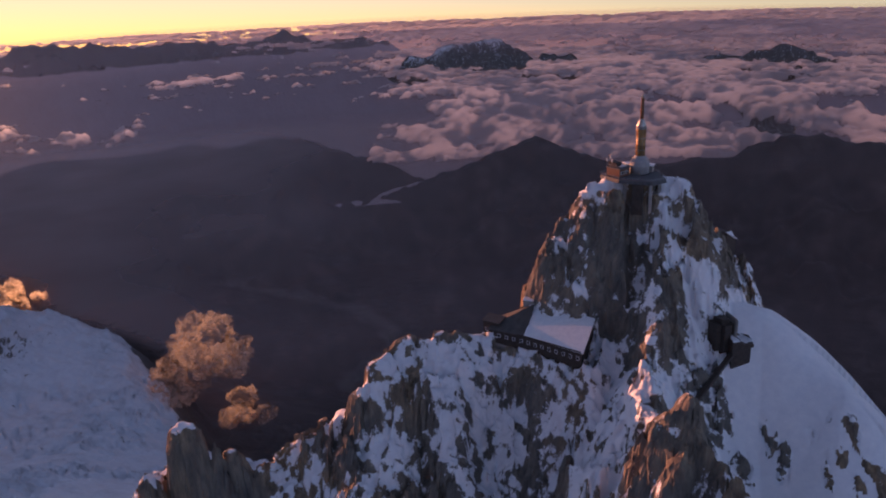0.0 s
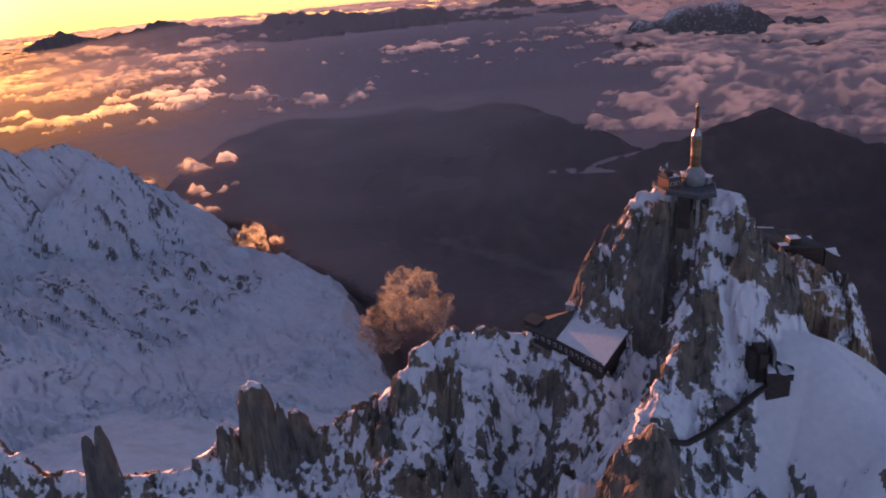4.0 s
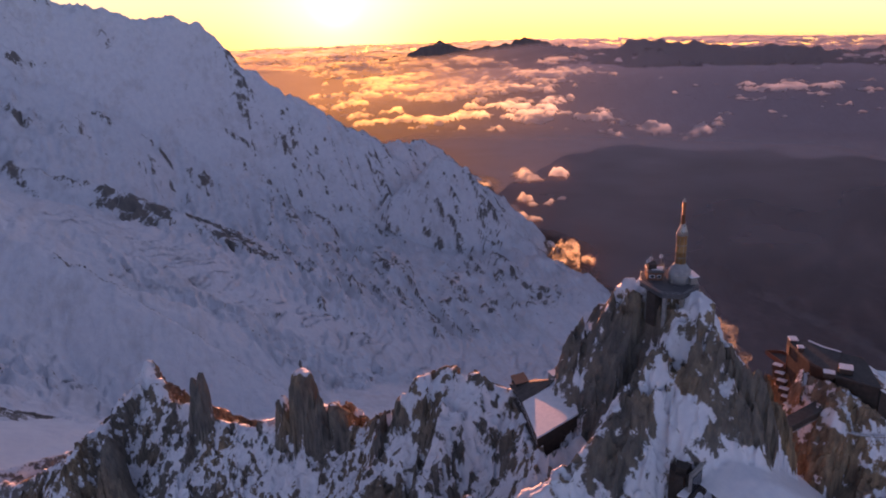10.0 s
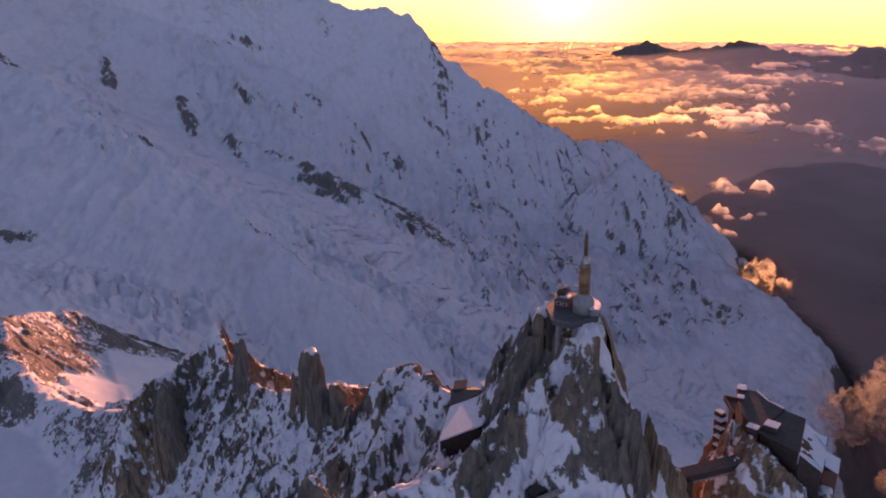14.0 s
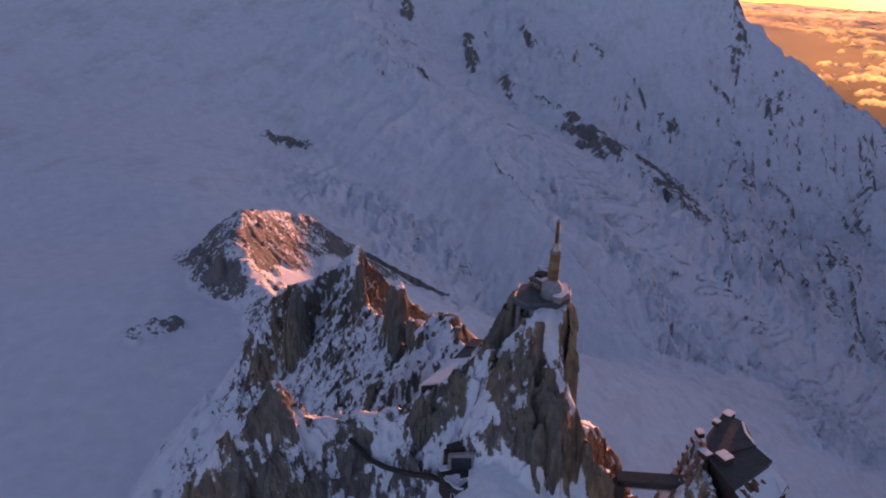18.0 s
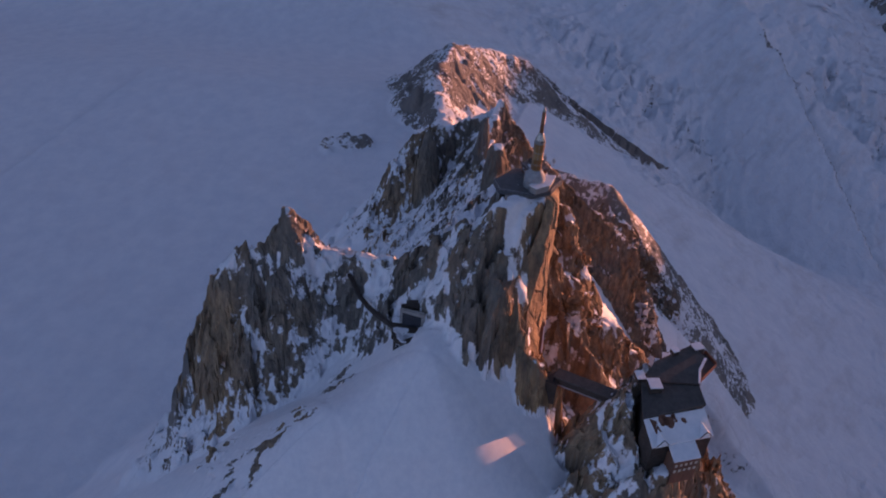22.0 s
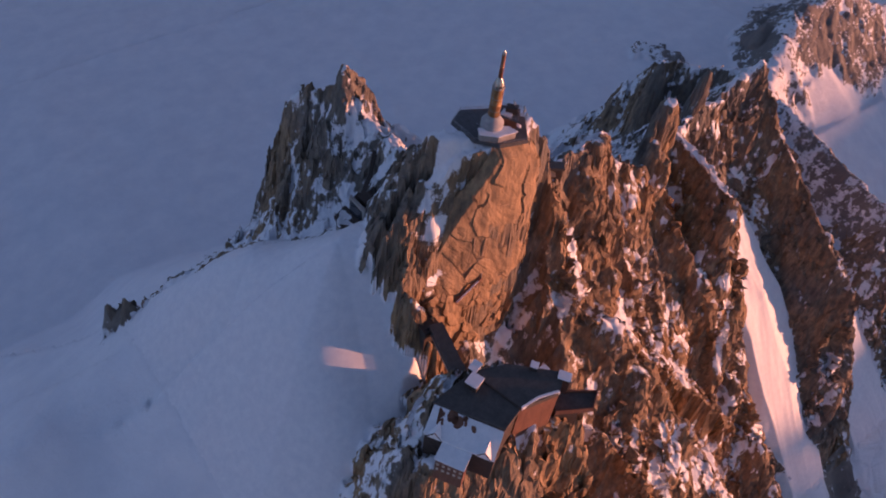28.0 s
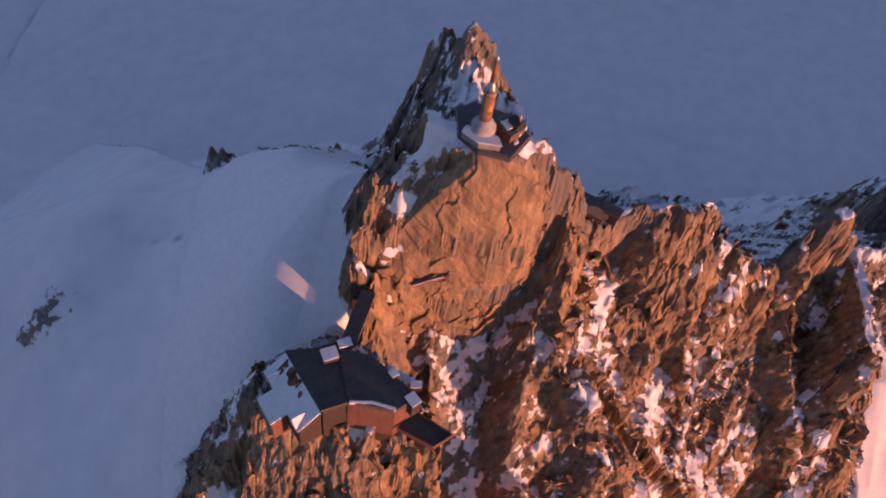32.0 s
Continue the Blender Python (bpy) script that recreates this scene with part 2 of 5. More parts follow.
def base_land(X, Y):
    """Glacier basins on both sides of the crest, and the valley far below."""
    north = np.maximum(-345 + 0.038 * X - 0.52 * (np.maximum(Y, 205) - 450) - 0.4 * np.maximum(0, 205 - Y), -2350)
    over = np.where(Y - 150 > 400, Y - 150, 60 * np.log1p(np.exp(np.clip((Y - 150) / 60, -20, 7))))
    rim = 15 * np.exp(-(((Y - 130) / 55) ** 2)) * smooth(-1000, -760, X) * smooth(-200, -300, X)
    south = -222 - 0.075 * np.clip(0.79 * (X + 527) - 0.61 * (Y + 19), -900, 1200) + rim - 0.6 * over - 0.35 * np.maximum(0, over - 250) - 0.12 * np.maximum(0, X - 150) - 0.03 * np.maximum(0, -Y) - 0.3 * np.clip(-X - 700, 0, 400)
    near = np.maximum(north, south)
    far = smooth(-780, -1250, X)
    z = near * (1 - far) + far * np.maximum(hills(X, Y), -2350)
    return np.maximum(z - 0.8 * np.maximum(0, valley_edge(X, Y) - 10), -2350)


SHOULDER = [(-2750, 40, 90), (-2622, 188, 0), (-2520, 380, -170), (-2420, 530, -285), (-2240, 590, -325), (-2067, 627, -360), (-1950, 670, -385), (-1870, 720, -430), (-1840, 800, -520), (-1790, 900, -640), (-1700, 1000, -760)]
ICE_STREAM = [(-3150, 560, 0), (-2850, 700, 0), (-2556, 880, 0), (-2337, 1060, 0), (-1985, 1240, 0), (-1760, 1480, 0), (-1560, 1850, 0), (-1500, 2400, 0)]
SPUR_END = [(-3000, 3290, -750), (-2869, 3295, -800), (-2640, 3260, -960), (-2400, 3220, -1090), (-2209, 3190, -1170), (-2000, 3100, -1230)]
RIB = [(-3080, 960, -350), (-2965, 1093, -420), (-2870, 1230, -470), (-2780, 1330, -525), (-2710, 1400, -640), (-2655, 1441, -790), (-2580, 1470, -815), (-2493, 1486, -815), (-2390, 1560, -890), (-2273, 1618, -955)]


ROCK_CRESTS = [
    # (points, left fall, right fall, flat)
    # central tower
    ([(54, 329, 108), (64, 331, 121), (74, 332, 126), (86, 330, 126), (98, 325, 125)], (9.0, 11, 1.4), (2.1, 45, 1.1), 4.5),
    ([(98, 325, 124), (107, 322, 112), (114, 320, 100), (119, 322, 90)], (6.0, 12, 1.3), (2.4, 45, 1.0), 2.0),
    ([(67, 329, 124), (72, 322.5, 121)], (3.0, 30, 1.5), (3.0, 30, 1.5), 2.0),
    ([(88, 319, 120), (93, 322, 121)], (3.0, 30, 1.5), (3.0, 30, 1.5), 1.5),
    # buttress that comes down to the footbridge
    ([(97, 329, 122), (108, 330, 108), (118, 331, 95)], (2.6, 11, 7.0), (4.5, 60, 1.6), 2.5),
    ([(118, 331, 95), (122, 339, 81), (122.5, 348, 69), (120.5, 356, 57), (118, 364, 36), (117, 371, 20)], (4.5, 60, 1.6), (4.5, 60, 1.6), 2.5),
    ([(54, 329, 108), (42, 325, 86), (28, 318, 66), (14, 312, 59)], (1.5, 50, 1.2), (3.0, 25, 1.5), 2.0),
    ([(14, 311, 60), (-8, 309, 63), (-22, 306, 61), (-36, 300, 54)], (1.0, 13, 3.0), (3.0, 25, 1.5), 1.5),
    ([(-36, 300, 50), (-50, 303, 30), (-82, 300, 13), (-100, 292, 0), (-119, 284, 2), (-150, 270, -10), (-195, 258, -16), (-232, 258, -16), (-271, 256, -4), (-300, 246, -40), (-360, 225, -95), (-440, 200, -150)], (1.25, 50, 1.1), (2.4, 25, 1.5), 1.5),
    ([(64, 336, 119), (74, 338.5, 125), (86, 338, 125), (95, 333, 122), (103, 327, 111)], (9.0, 20, 12.0), (3.0, 8, 12.0), 2.0),
    # ledge under the gallery
    ([(16, 308, 58), (31, 298.5, 57.5), (53, 281, 56.5)], (1.5, 20, 1.5), (1.6, 30, 1.4), 0.5),
    ([(54, 281.5, 58), (60.5, 298, 65)], (1.6, 20, 1.5), (1.3, 30, 1.4), 0.5),
    # snowy ramp on the south side of the gallery ridge
    ([(-10, 306, 62), (-6, 290, 46), (-1, 272, 24)], (1.5, 14, 2.6), (3.4, 40, 2.0), 6.0),
    # rib from the summit to the south tower
    ([(92, 318, 118), (88, 300, 96), (82, 285, 78), (76, 268, 66), (70, 245, 60), (72, 226, 62)], (1.7, 40, 2.2), (1.5, 40, 2.0), 1.0),
    ([(72, 228, 62), (76, 214, 76), (82, 203, 66), (88, 184, 44), (92, 176, 8), (98, 170, -50), (106, 160, -120)], (3.4, 100, 3.0), (2.6, 120, 2.6), 2.0),
    ([(75, 216, 80), (61, 222, 67), (52, 230, 48), (43, 243, 38)], (2.4, 40, 1.6), (2.4, 40, 1.6), 1.5),
    # shoulder south of the west peak
    ([(-271, 256, -4), (-262, 225, -22), (-246, 183, -33), (-240, 172, -70), (-232, 160, -150)], (1.9, 40, 1.3), (1.9, 40, 1.3), 2.0),
    # north tower under the station
    ([(97, 411, 56), (106, 404, 66), (113, 397, 70), (122, 390, 74), (134, 386.5, 74), (146, 387, 70), (153, 391, 62), (160, 396, 46)], (4.0, 30, 1.6), (2.0, 45, 1.6), 1.0),
    ([(92, 414, 50), (104, 409, 58), (125, 405, 62), (148, 402, 58), (158, 396, 40), (166, 388, 18)], (3.4, 45, 1.6), (2.0, 30, 1.4), 6.0),
    ([(125, 400, 54), (123, 382, 28), (119, 370, 24)], (2.4, 30, 1.3), (2.6, 30, 1.3), 2.0),
    ([(112, 362, 34), (106, 372, 18), (98, 384, 4)], (1.6, 30, 1.2), (1.3, 40, 1.2), 5.0),
    ([(103, 399, 66.5), (109, 392, 61), (116, 385, 54)], (2.0, 20, 1.6), (2.6, 45, 1.6), 1.6),
    # ribs of the north-west face
    ([(-36, 304, 48), (-40, 345, -25), (-48, 400, -110), (-60, 470, -200)], (2.2, 12, 1.6), (2.2, 12, 1.6), 1.5),
    ([(-104, 290, 16), (-110, 320, -30), (-125, 360, -80), (-140, 400, -140), (-160, 470, -230)], (2.2, 10, 1.7), (2.2, 10, 1.7), 1.5),
    ([(-150, 272, -6), (-147, 310, -10), (-146, 334, -18), (-158, 380, -130), (-176, 440, -235), (-188, 500, -325)], (2.4, 14, 2.5), (2.4, 14, 2.5), 3.0),
    ([(-271, 256, -4), (-286, 300, -58), (-285, 362, -106), (-290, 402, -136), (-295, 420, -184), (-297, 430, -218), (-297, 440, -224), (-300, 450, -262), (-305, 520, -350)], (2.2, 14, 2.5), (2.2, 14, 2.5), 2.0),
    ([(44, 335, 84), (39, 361, 30), (14, 392, 0), (-18, 422, -60), (-50, 470, -170)], (2.0, 14, 1.5), (2.0, 14, 1.5), 1.5),
    ([(-520, 180, -172), (-470, 300, -168), (-443, 368, -160), (-470, 440, -290), (-476, 500, -345), (-444, 579, -433), (-400, 650, -520), (-350, 720, -610)], (1.1, 16, 1.2), (1.3, 14, 1.2), 2.0),
    ([(-452, 380, -180), (-425, 430, -258), (-405, 500, -325), (-375, 590, -420)], (1.3, 10, 1.2), (1.3, 10, 1.2), 2.0),
    ([(262, 284, -35), (276, 292, -43), (290, 300, -52), (301, 313, -64), (300, 332, -80)], (1.3, 12, 1.6), (1.3, 12, 1.6), 4.0),
    # low crest towards the hut on the col, lit from the west
    ([(-440, 200, -150), (-520, 165, -178), (-600, 120, -190), (-690, 84, -156), (-777, 82, -148), (-840, 104, -172), (-900, 122, -194), (-960, 172, -226), (-1080, 195, -296), (-1190, 220, -372), (-1260, 262, -450)], (0.9, 60, 0.7), (1.0, 70, 0.8), 5.0),
    ([(-822, 96, -172), (-850, 190, -250), (-880, 290, -350), (-900, 400, -460), (-930, 520, -580)], (1.2, 25, 0.8), (1.2, 25, 0.8), 3.0),
    ([(-740, 84, -152), (-745, 170, -228), (-730, 260, -320), (-700, 360, -430)], (1.2, 25, 0.8), (1.2, 25, 0.8), 3.0),
    ([(-640, 100, -170), (-625, 190, -240), (-600, 280, -320)], (1.2, 20, 0.8), (1.2, 20, 0.8), 3.0),
    ([(-522, -22, -212), (-545, 20, -208)], (1.4, 30, 1.0), (1.4, 30, 1.0), 5.0),
]
SPIRES = [
    (75.0, 215.8, 83.0, 9, 12, 20, 26, 1.5),
    (61.0, 221.5, 68.5, 7, 7, 0, 25, 1.6),
    (70.0, 208.0, 66.0, 12, 10, 30, 40, 2.6),
    (-119, 282, 36, 11, 9, 0, 30, 4.5),
    (-136, 277, 15, 9, 8, 0, 34, 3.0),
    (-106, 283, 27, 6, 6, 0, 40, 2.2),
    (-203, 255, 14, 7, 6, 0, 40, 2.0),
    (-195, 256, 19, 6, 8, 20, 40, 2.6),
    (-269, 256, 1, 15, 11, 10, 30, 2.0),
    (-256, 254, -7, 13, 11, 0, 30, 2.2),
    (-36, 300, 54, 8, 7, 0, 20, 2.0),
    (-296, 440, -219, 9, 8, 0, 50, 1.5),
    (-443, 369, -160, 14, 10, 20, 50, 1.5),
    (-285, 362, -104, 10, 9, 0, 40, 2.0),
    (-222, 204, -14, 9, 10, 0, 40, 1.6),
    (98, 323, 127, 5, 5, 0, 10, 1.6),
    (205, 218, -9, 7, 10, 0, 24, 1.5),
    (212, 211, -18, 7, 8, 0, 24, 1.5),
    (197, 226, -6, 5, 6, 0, 24, 1.5),
    (142, 200, -20, 8, 8, 0, 26, 1.4),
    (-777, 82, -147, 50, 30, 10, 40, 1.5),
    (-700, 80, -150, 45, 28, 0, 40, 1.5),
    (-650, 66, -166, 20, 16, 0, 40, 1.5),
    (-532, 0, -206, 20, 34, 20, 30, 1.4),
    (160, 212, -10, 5, 6, 0, 26, 1.4),
    (262, 284, -35, 8, 4, 30, 20, 1.6),
]
SNOW_CRESTS = [
    ([(112, 312, 78), (135, 305, 64), (160, 272, 40), (190, 256, 15), (228, 254, -6), (263, 256, -18), (320, 262, -62), (430, 280, -150)], (0.8, 60, 0.85), (1.1, 150, 1.0), 1.0),
    ([(160, 272, 40), (185, 240, 8), (206, 217, -17)], (0.95, 60, 0.9), (1.15, 150, 1.0), 1.0),
]
SNOW_APRONS = [  # smooth steep snow between the ribs of the north-west face, with half its width
    ([(-335, 270, -120), (-345, 330, -172), (-352, 400, -230), (-355, 460, -282), (-345, 530, -340), (-325, 620, -430), (-300, 700, -500)], 38),
    ([(-205, 285, -84), (-214, 310, -96), (-229, 360, -144), (-236, 397, -194), (-242, 440, -252), (-245, 500, -328)], 25),
]
BOULDERS = [(152, 248, 19, 0.4), (172, 238, 12, 0.2), (142, 202, 12, 1.5), (205, 218, 9, 1.5), (120, 262, 14, 1.2), (190, 224, 12, 1.5), (175, 226, 10, 1.0), (160, 224, 10, 0.8), (216, 211, 12, 1.8), (279, 296, 15, 2.4), (296, 310, 14, 2.4)]  # rocks that break through the snow slopes
SLAB = (88.0, 344.0)  # middle of the smooth wall under the terrace


def north_of(X, Y):
    """1 on the sunset side of the crest, west of the summit."""
    crest = np.interp(X, [-300, -271, -195, -119, -36, 14, 54], [246, 256, 258, 284, 300, 312, 329])
    return smooth(-2, 16, Y - crest) * smooth(75, 55, X)


def massif(X, Y):
    """The height of rock and of snow, with the flutes and buttresses of the granite."""
    slab = 1 - 0.96 * np.exp(-((((X - SLAB[0]) / 28) ** 2 + ((Y - SLAB[1]) / 20) ** 2) ** 2))
    ca, cb, cu, cv = cells(X / 15 + 0.3 * fbm(X / 20, Y / 20, 2, 3), Y / 19 + 0.3 * fbm(X / 20, Y / 20, 2, 4), 5)
    da, db, du, dv = cells(X / 6.2 + 0.35 * fbm(X / 8, Y / 8, 2, 6), Y / 7.4, 7)
    ea, eb, _, _ = cells(X / 2.7, Y / 3.1, 9)
    wall = slab * (1 - 0.35 * north_of(X, Y))
    wx = wall * (3.0 * fbm(X / 30, Y / 30, 3, 11) + 3.4 * ca + 1.7 * da + 0.6 * ea)
    wy = wall * (3.0 * fbm(X / 30, Y / 30, 3, 12) + 3.4 * cb + 1.7 * db + 0.6 * eb)
    rock = np.full(X.shape, -1e5, np.float32)
    for pts, a, b, flat in ROCK_CRESTS:
        np.maximum(rock, ridge(X + wx, Y + wy, pts, a, b, flat), out=rock)
    for s in SPIRES:
        np.maximum(rock, spire(X + 0.4 * wx, Y + 0.4 * wy, *s), out=rock)
    foot = np.interp(X, [48, 63, 74, 87, 101, 112], [325, 338, 341, 341.5, 339, 337])
    cut = np.maximum(128 - 16 * np.maximum(0, Y - foot), 14 + 10 * fbm(X / 16, Y / 16, 4, 56) + 4 * ca - 1.1 * np.maximum(0, Y - foot - 7.3))
    cut = cut + 2.6 * np.maximum(0, X - 101 + 5 * fbm(Y / 9, X / 30, 3, 58)) + 2.6 * np.maximum(0, 66 - X + 5 * fbm(Y / 9, X / 30, 3, 57)) + 3.0 * np.maximum(0, Y - 368) * smooth(82, 98, X)
    rock = np.where((X > 44) & (X < 132) & (Y > foot), np.minimum(rock, cut), rock)  # room for the great wall
    tilt = slab * (1 - 0.4 * north_of(X, Y)) * (3.0 * (ca * cu + cb * cv) + 1.6 * (da * du + db * dv))
    rock = rock + tilt + 1.2 * ridged(X / 16, Y / 16, 4, 31)
    snow = np.full(X.shape, -1e5, np.float32)
    for pts, a, b, flat in SNOW_CRESTS:
        np.maximum(snow, ridge(X + 3 * fbm(X / 60, Y / 60, 2, 51), Y + 3 * fbm(X / 60, Y / 60, 2, 52), pts, a, b, flat, 9.0), out=snow)
    snow = snow - 1.7 * np.maximum(0, 116 + 0.45 * (Y - 315) - X + 7 * fbm(X / 14, Y / 14, 3, 54)) * smooth(310, 316, Y)
    for pts, wide in SNOW_APRONS:
        ax, ay, az = zip(*pts)
        off = np.abs(X - np.interp(Y, ay, ax) + 6 * fbm(X / 26, Y / 40, 3, 58))
        lie = np.interp(Y, ay, az) - 0.15 * np.minimum(off, wide) - 1.8 * np.maximum(0, off - wide) + 1.5 * fbm(X / 14, Y / 50, 3, 60)
        snow = np.where((Y > ay[0]) & (Y < ay[-1]), np.maximum(snow, lie), snow)
    snow = snow + 0.8 * fbm(X / 30, Y / 30, 3, 53) - 22 * smooth(158, 226, X) * (0.4 + 0.6 * smooth(295, 235, X))
    for x, y, r, more in BOULDERS:
        near = np.exp(-(((X - x) ** 2 + (Y - y) ** 2) / r**2) ** 2)
        rock = np.where(near > 0.05, np.maximum(rock, snow + near * (5.0 * fbm(X / 5, Y / 6, 3, 55) + more) - 1.2), rock)
    return rock, snow


def crevassed(X, Y):
    """Broken ice on the steep north and west slopes, none on the wide level snow to the south."""
    return np.maximum(smooth(230, 420, Y) * smooth(140, 40, X), smooth(-1000, -1300, X))


# bare rock on the open slopes: place, half length, half width, bearing of the length (degrees from +x), strength
OUTCROPS = [
    (-2900, 102, 330, 34, 22, 0.76), (-3279, 519, 130, 40, -6, 0.74), (-3198, 811, 200, 45, -7, 0.76), (-3409, 1128, 90, 40, 50, 0.74), (-3481, 1517, 65, 26, 58, 0.74),
    (-3388, 1700, 85, 26, 28, 0.68), (-3649, 2283, 80, 22, 77, 0.68), (-3753, 1240, 200, 40, 103, 0.58), (-4005, 2565, 110, 40, 27, 0.68), (-2460, 505, 105, 16, 30, 0.74),
    (-1845, 65, 80, 45, 104, 0.58), (-2941, -67, 90, 40, 25, 0.74), (-1822, 749, 80, 25, 73, 0.58), (-3213, 3020, 90, 30, 37, 0.68), (-3582, 3279, 180, 25, -2, 0.58), (-2960, 1120, 150, 35, 50, 0.74),
]


def outcrops(X, Y):
    out = np.zeros(X.shape)
    wob = 0.55 * fbm(X / 60, Y / 60, 4, 85, 0.6)
    for x, y, a, b, turn, strength in OUTCROPS:
        c, s = math.cos(radians(turn)), math.sin(radians(turn))
        d = np.hypot(((X - x) * c + (Y - y) * s) / a, ((Y - y) * c - (X - x) * s) / b)
        out = np.maximum(out, 0.9 * strength * smooth(1.15, 0.55, d + wob))
    return out


def land(X, Y):
    """Height, how rocky (0 to 1) and how wooded (0 to 1) the land is."""
    X, Y = np.asarray(X, np.float64), np.asarray(Y, np.float64)
    base = base_land(X, Y)
    far = np.clip((np.hypot(X - 50, Y - 300) - 450) / 900, 0, 1)
    wide = 60 * fbm(X / 500, Y / 500, 3, 61)
    west = smooth(-1250, -1900, X)
    along, down = 0.45 * X + 0.89 * Y + 0.5 * wide, 0.89 * X - 0.45 * Y
    flank = west * smooth(900, 1700, Y)                      # the great face
    lower = smooth(-350, -900, base) * flank                 # its fluted foot
    calm = smooth(300, -150, Y) * smooth(-900, -1100, X)     # level snow
    ice = crevassed(X, Y)
    rib = ridge(X + 0.4 * wide, Y - 0.4 * wide, RIB, (0.75, 50, 0.6), (0.95, 50, 0.7), 6.0)
    shoulder = ridge(X + 0.5 * wide, Y - 0.3 * wide, SHOULDER, (1.1, 120, 0.5), (0.12, 60, 0.6), 4.0)
    spur = ridge(X + 0.4 * wide, Y, SPUR_END, (0.9, 400, 1.0), (0.7, 300, 0.9), 5.0)
    base = np.maximum(base, np.maximum(shoulder, spur))
    stream = smooth(-230, -90, ridge(X + wide, Y - wide, ICE_STREAM, (1, 1, 1), (1, 1, 1)))
    rough = 12 * (1 - 0.85 * calm) * ridged(X / 240, Y / 240, 5, 71, 0.5) * far
    rough = rough + west * (42 * ridged(along / 230, down / 900, 3, 72, 0.5) * (0.3 + 0.7 * flank) + (12 + 8 * flank + 24 * lower) * ridged(along / 66, down / 330, 3, 73, 0.55) + (5 + 3 * flank + 10 * lower) * ridged(along / 27, down / 110, 3, 74)) * (1 - calm) * (1 - 0.8 * stream)
    broken = smooth(-0.2, 0.3, fbm(X / 380, Y / 380, 3, 83)) * (1 - 0.75 * flank) * (1 - stream)
    seracs = (6 + 26 * broken) * ridged(X / 70 + 0.4 * fbm(X / 90, Y / 90, 2, 82), Y / 42, 3, 81) * far * ice
    cracked = np.abs(fbm(along / 46 + 0.3 * broken, down / 120, 3, 84, 0.45))
    seracs = seracs - 20 * smooth(0.07, 0.0, cracked) * broken * ice * far
    bow = 0.83 * X + 0.55 * Y + 40 * fbm(X / 200, Y / 200, 2, 90)
    arcs = np.abs(fbm(bow / 34, (0.83 * Y - 0.55 * X) / 260, 2, 92, 0.4))
    seracs = seracs - 15 * smooth(0.12, 0.02, arcs) * stream
    z = base + rough + seracs * (1 - calm) + 2.0 * fbm(X / 70, Y / 70, 3, 91)
    out = outcrops(X, Y)
    z = z + out * (8 + 30 * ridged(X / 45, Y / 45, 4, 75, 0.6))
    onrib = smooth(-25, 12, rib - z)
    z = np.maximum(z, rib + (24 * ridged(X / 60, Y / 60, 4, 76, 0.6) + 6 * ridged(X / 17, Y / 17, 2, 77)) * onrib)
    rocky = np.maximum(0.68 * onrib * smooth(-0.35, 0.15, fbm(X / 120, Y / 120, 3, 85)), out)
    streaks = fbm(along / 16, down / 90, 4, 88, 0.65) + 0.5 * fbm(X / 300, Y / 300, 3, 89)
    ribs = smooth(0.38, 0.72, ridged(along / 66, down / 330, 3, 73, 0.55) + 0.25 * fbm(X / 45, Y / 45, 3, 93))
    flutes = smooth(0.42, 0.78, ridged(along / 27, down / 110, 3, 74) + 0.2 * fbm(X / 20, Y / 20, 3, 94))
    patchy = smooth(-0.25, 0.35, fbm(X / 260, Y / 260, 3, 89) + 0.5 * smooth(-400, -1000, z) - 0.2)
    rocky = np.maximum(rocky, np.maximum(0.58 * ribs, 0.5 * flutes) * patchy * flank)
    rocky = np.maximum(rocky, 0.65 * smooth(-120, 30, valley_edge(X, Y)) * np.maximum(flutes, 0.8 * ribs) * flank * smooth(1700, 2300, Y))
    near = (X > -1350) & (X < 520) & (Y > -150) & (Y < 700)
    if near.any():
        rk, sn = massif(X[near], Y[near])
        zn = z[near]
        top = np.maximum(np.maximum(rk, sn), zn)
        rocky[near] = np.where(rk >= top - 0.3, 1.0, rocky[near] * 0.0)
        z[near] = top
    brook = ridge(X, Y, [(-2300, 6300, 0), (-1300, 5900, 0), (-900, 5700, 0), (-520, 5300, 0), (-480, 4850, 0), (-760, 4450, 0)], (1, 1, 1), (1, 1, 1))
    line = z + 120 * fbm(X / 300, Y / 300, 3, 95)
    wood = np.maximum(smooth(-1250, -1600, line) * smooth(1500, 2600, Y), smooth(40, 180, valley_edge(X, Y)))
    gravel = smooth(-110, -20, brook + 90 * fbm(X / 160, Y / 160, 3, 97))
    return z, rocky, wood * (1 - 0.75 * gravel)


# ---- distance: beyond 4 km the land is drawn together towards the eye's middle place, so that it keeps its bearing and height in the view ----
MID = (150.0, 100.0, 235.0)


def drawn_in(X, Y, Z):
    d = np.hypot(X - MID[0], Y - MID[1]) + 1e-6
    k = np.where(d > 4000, (4000 + 760 * (1 - np.exp(-(d - 4000) / 3000))) / d, 1.0)
    return MID[0] + (X - MID[0]) * k, MID[1] + (Y - MID[1]) * k, MID[2] + (Z - MID[2]) * k


def bearing(az, d):
    """A place at a bearing (degrees to the left of +y) and a distance from the middle place."""
    return MID[0] - math.sin(radians(az)) * d, MID[1] + math.cos(radians(az)) * d


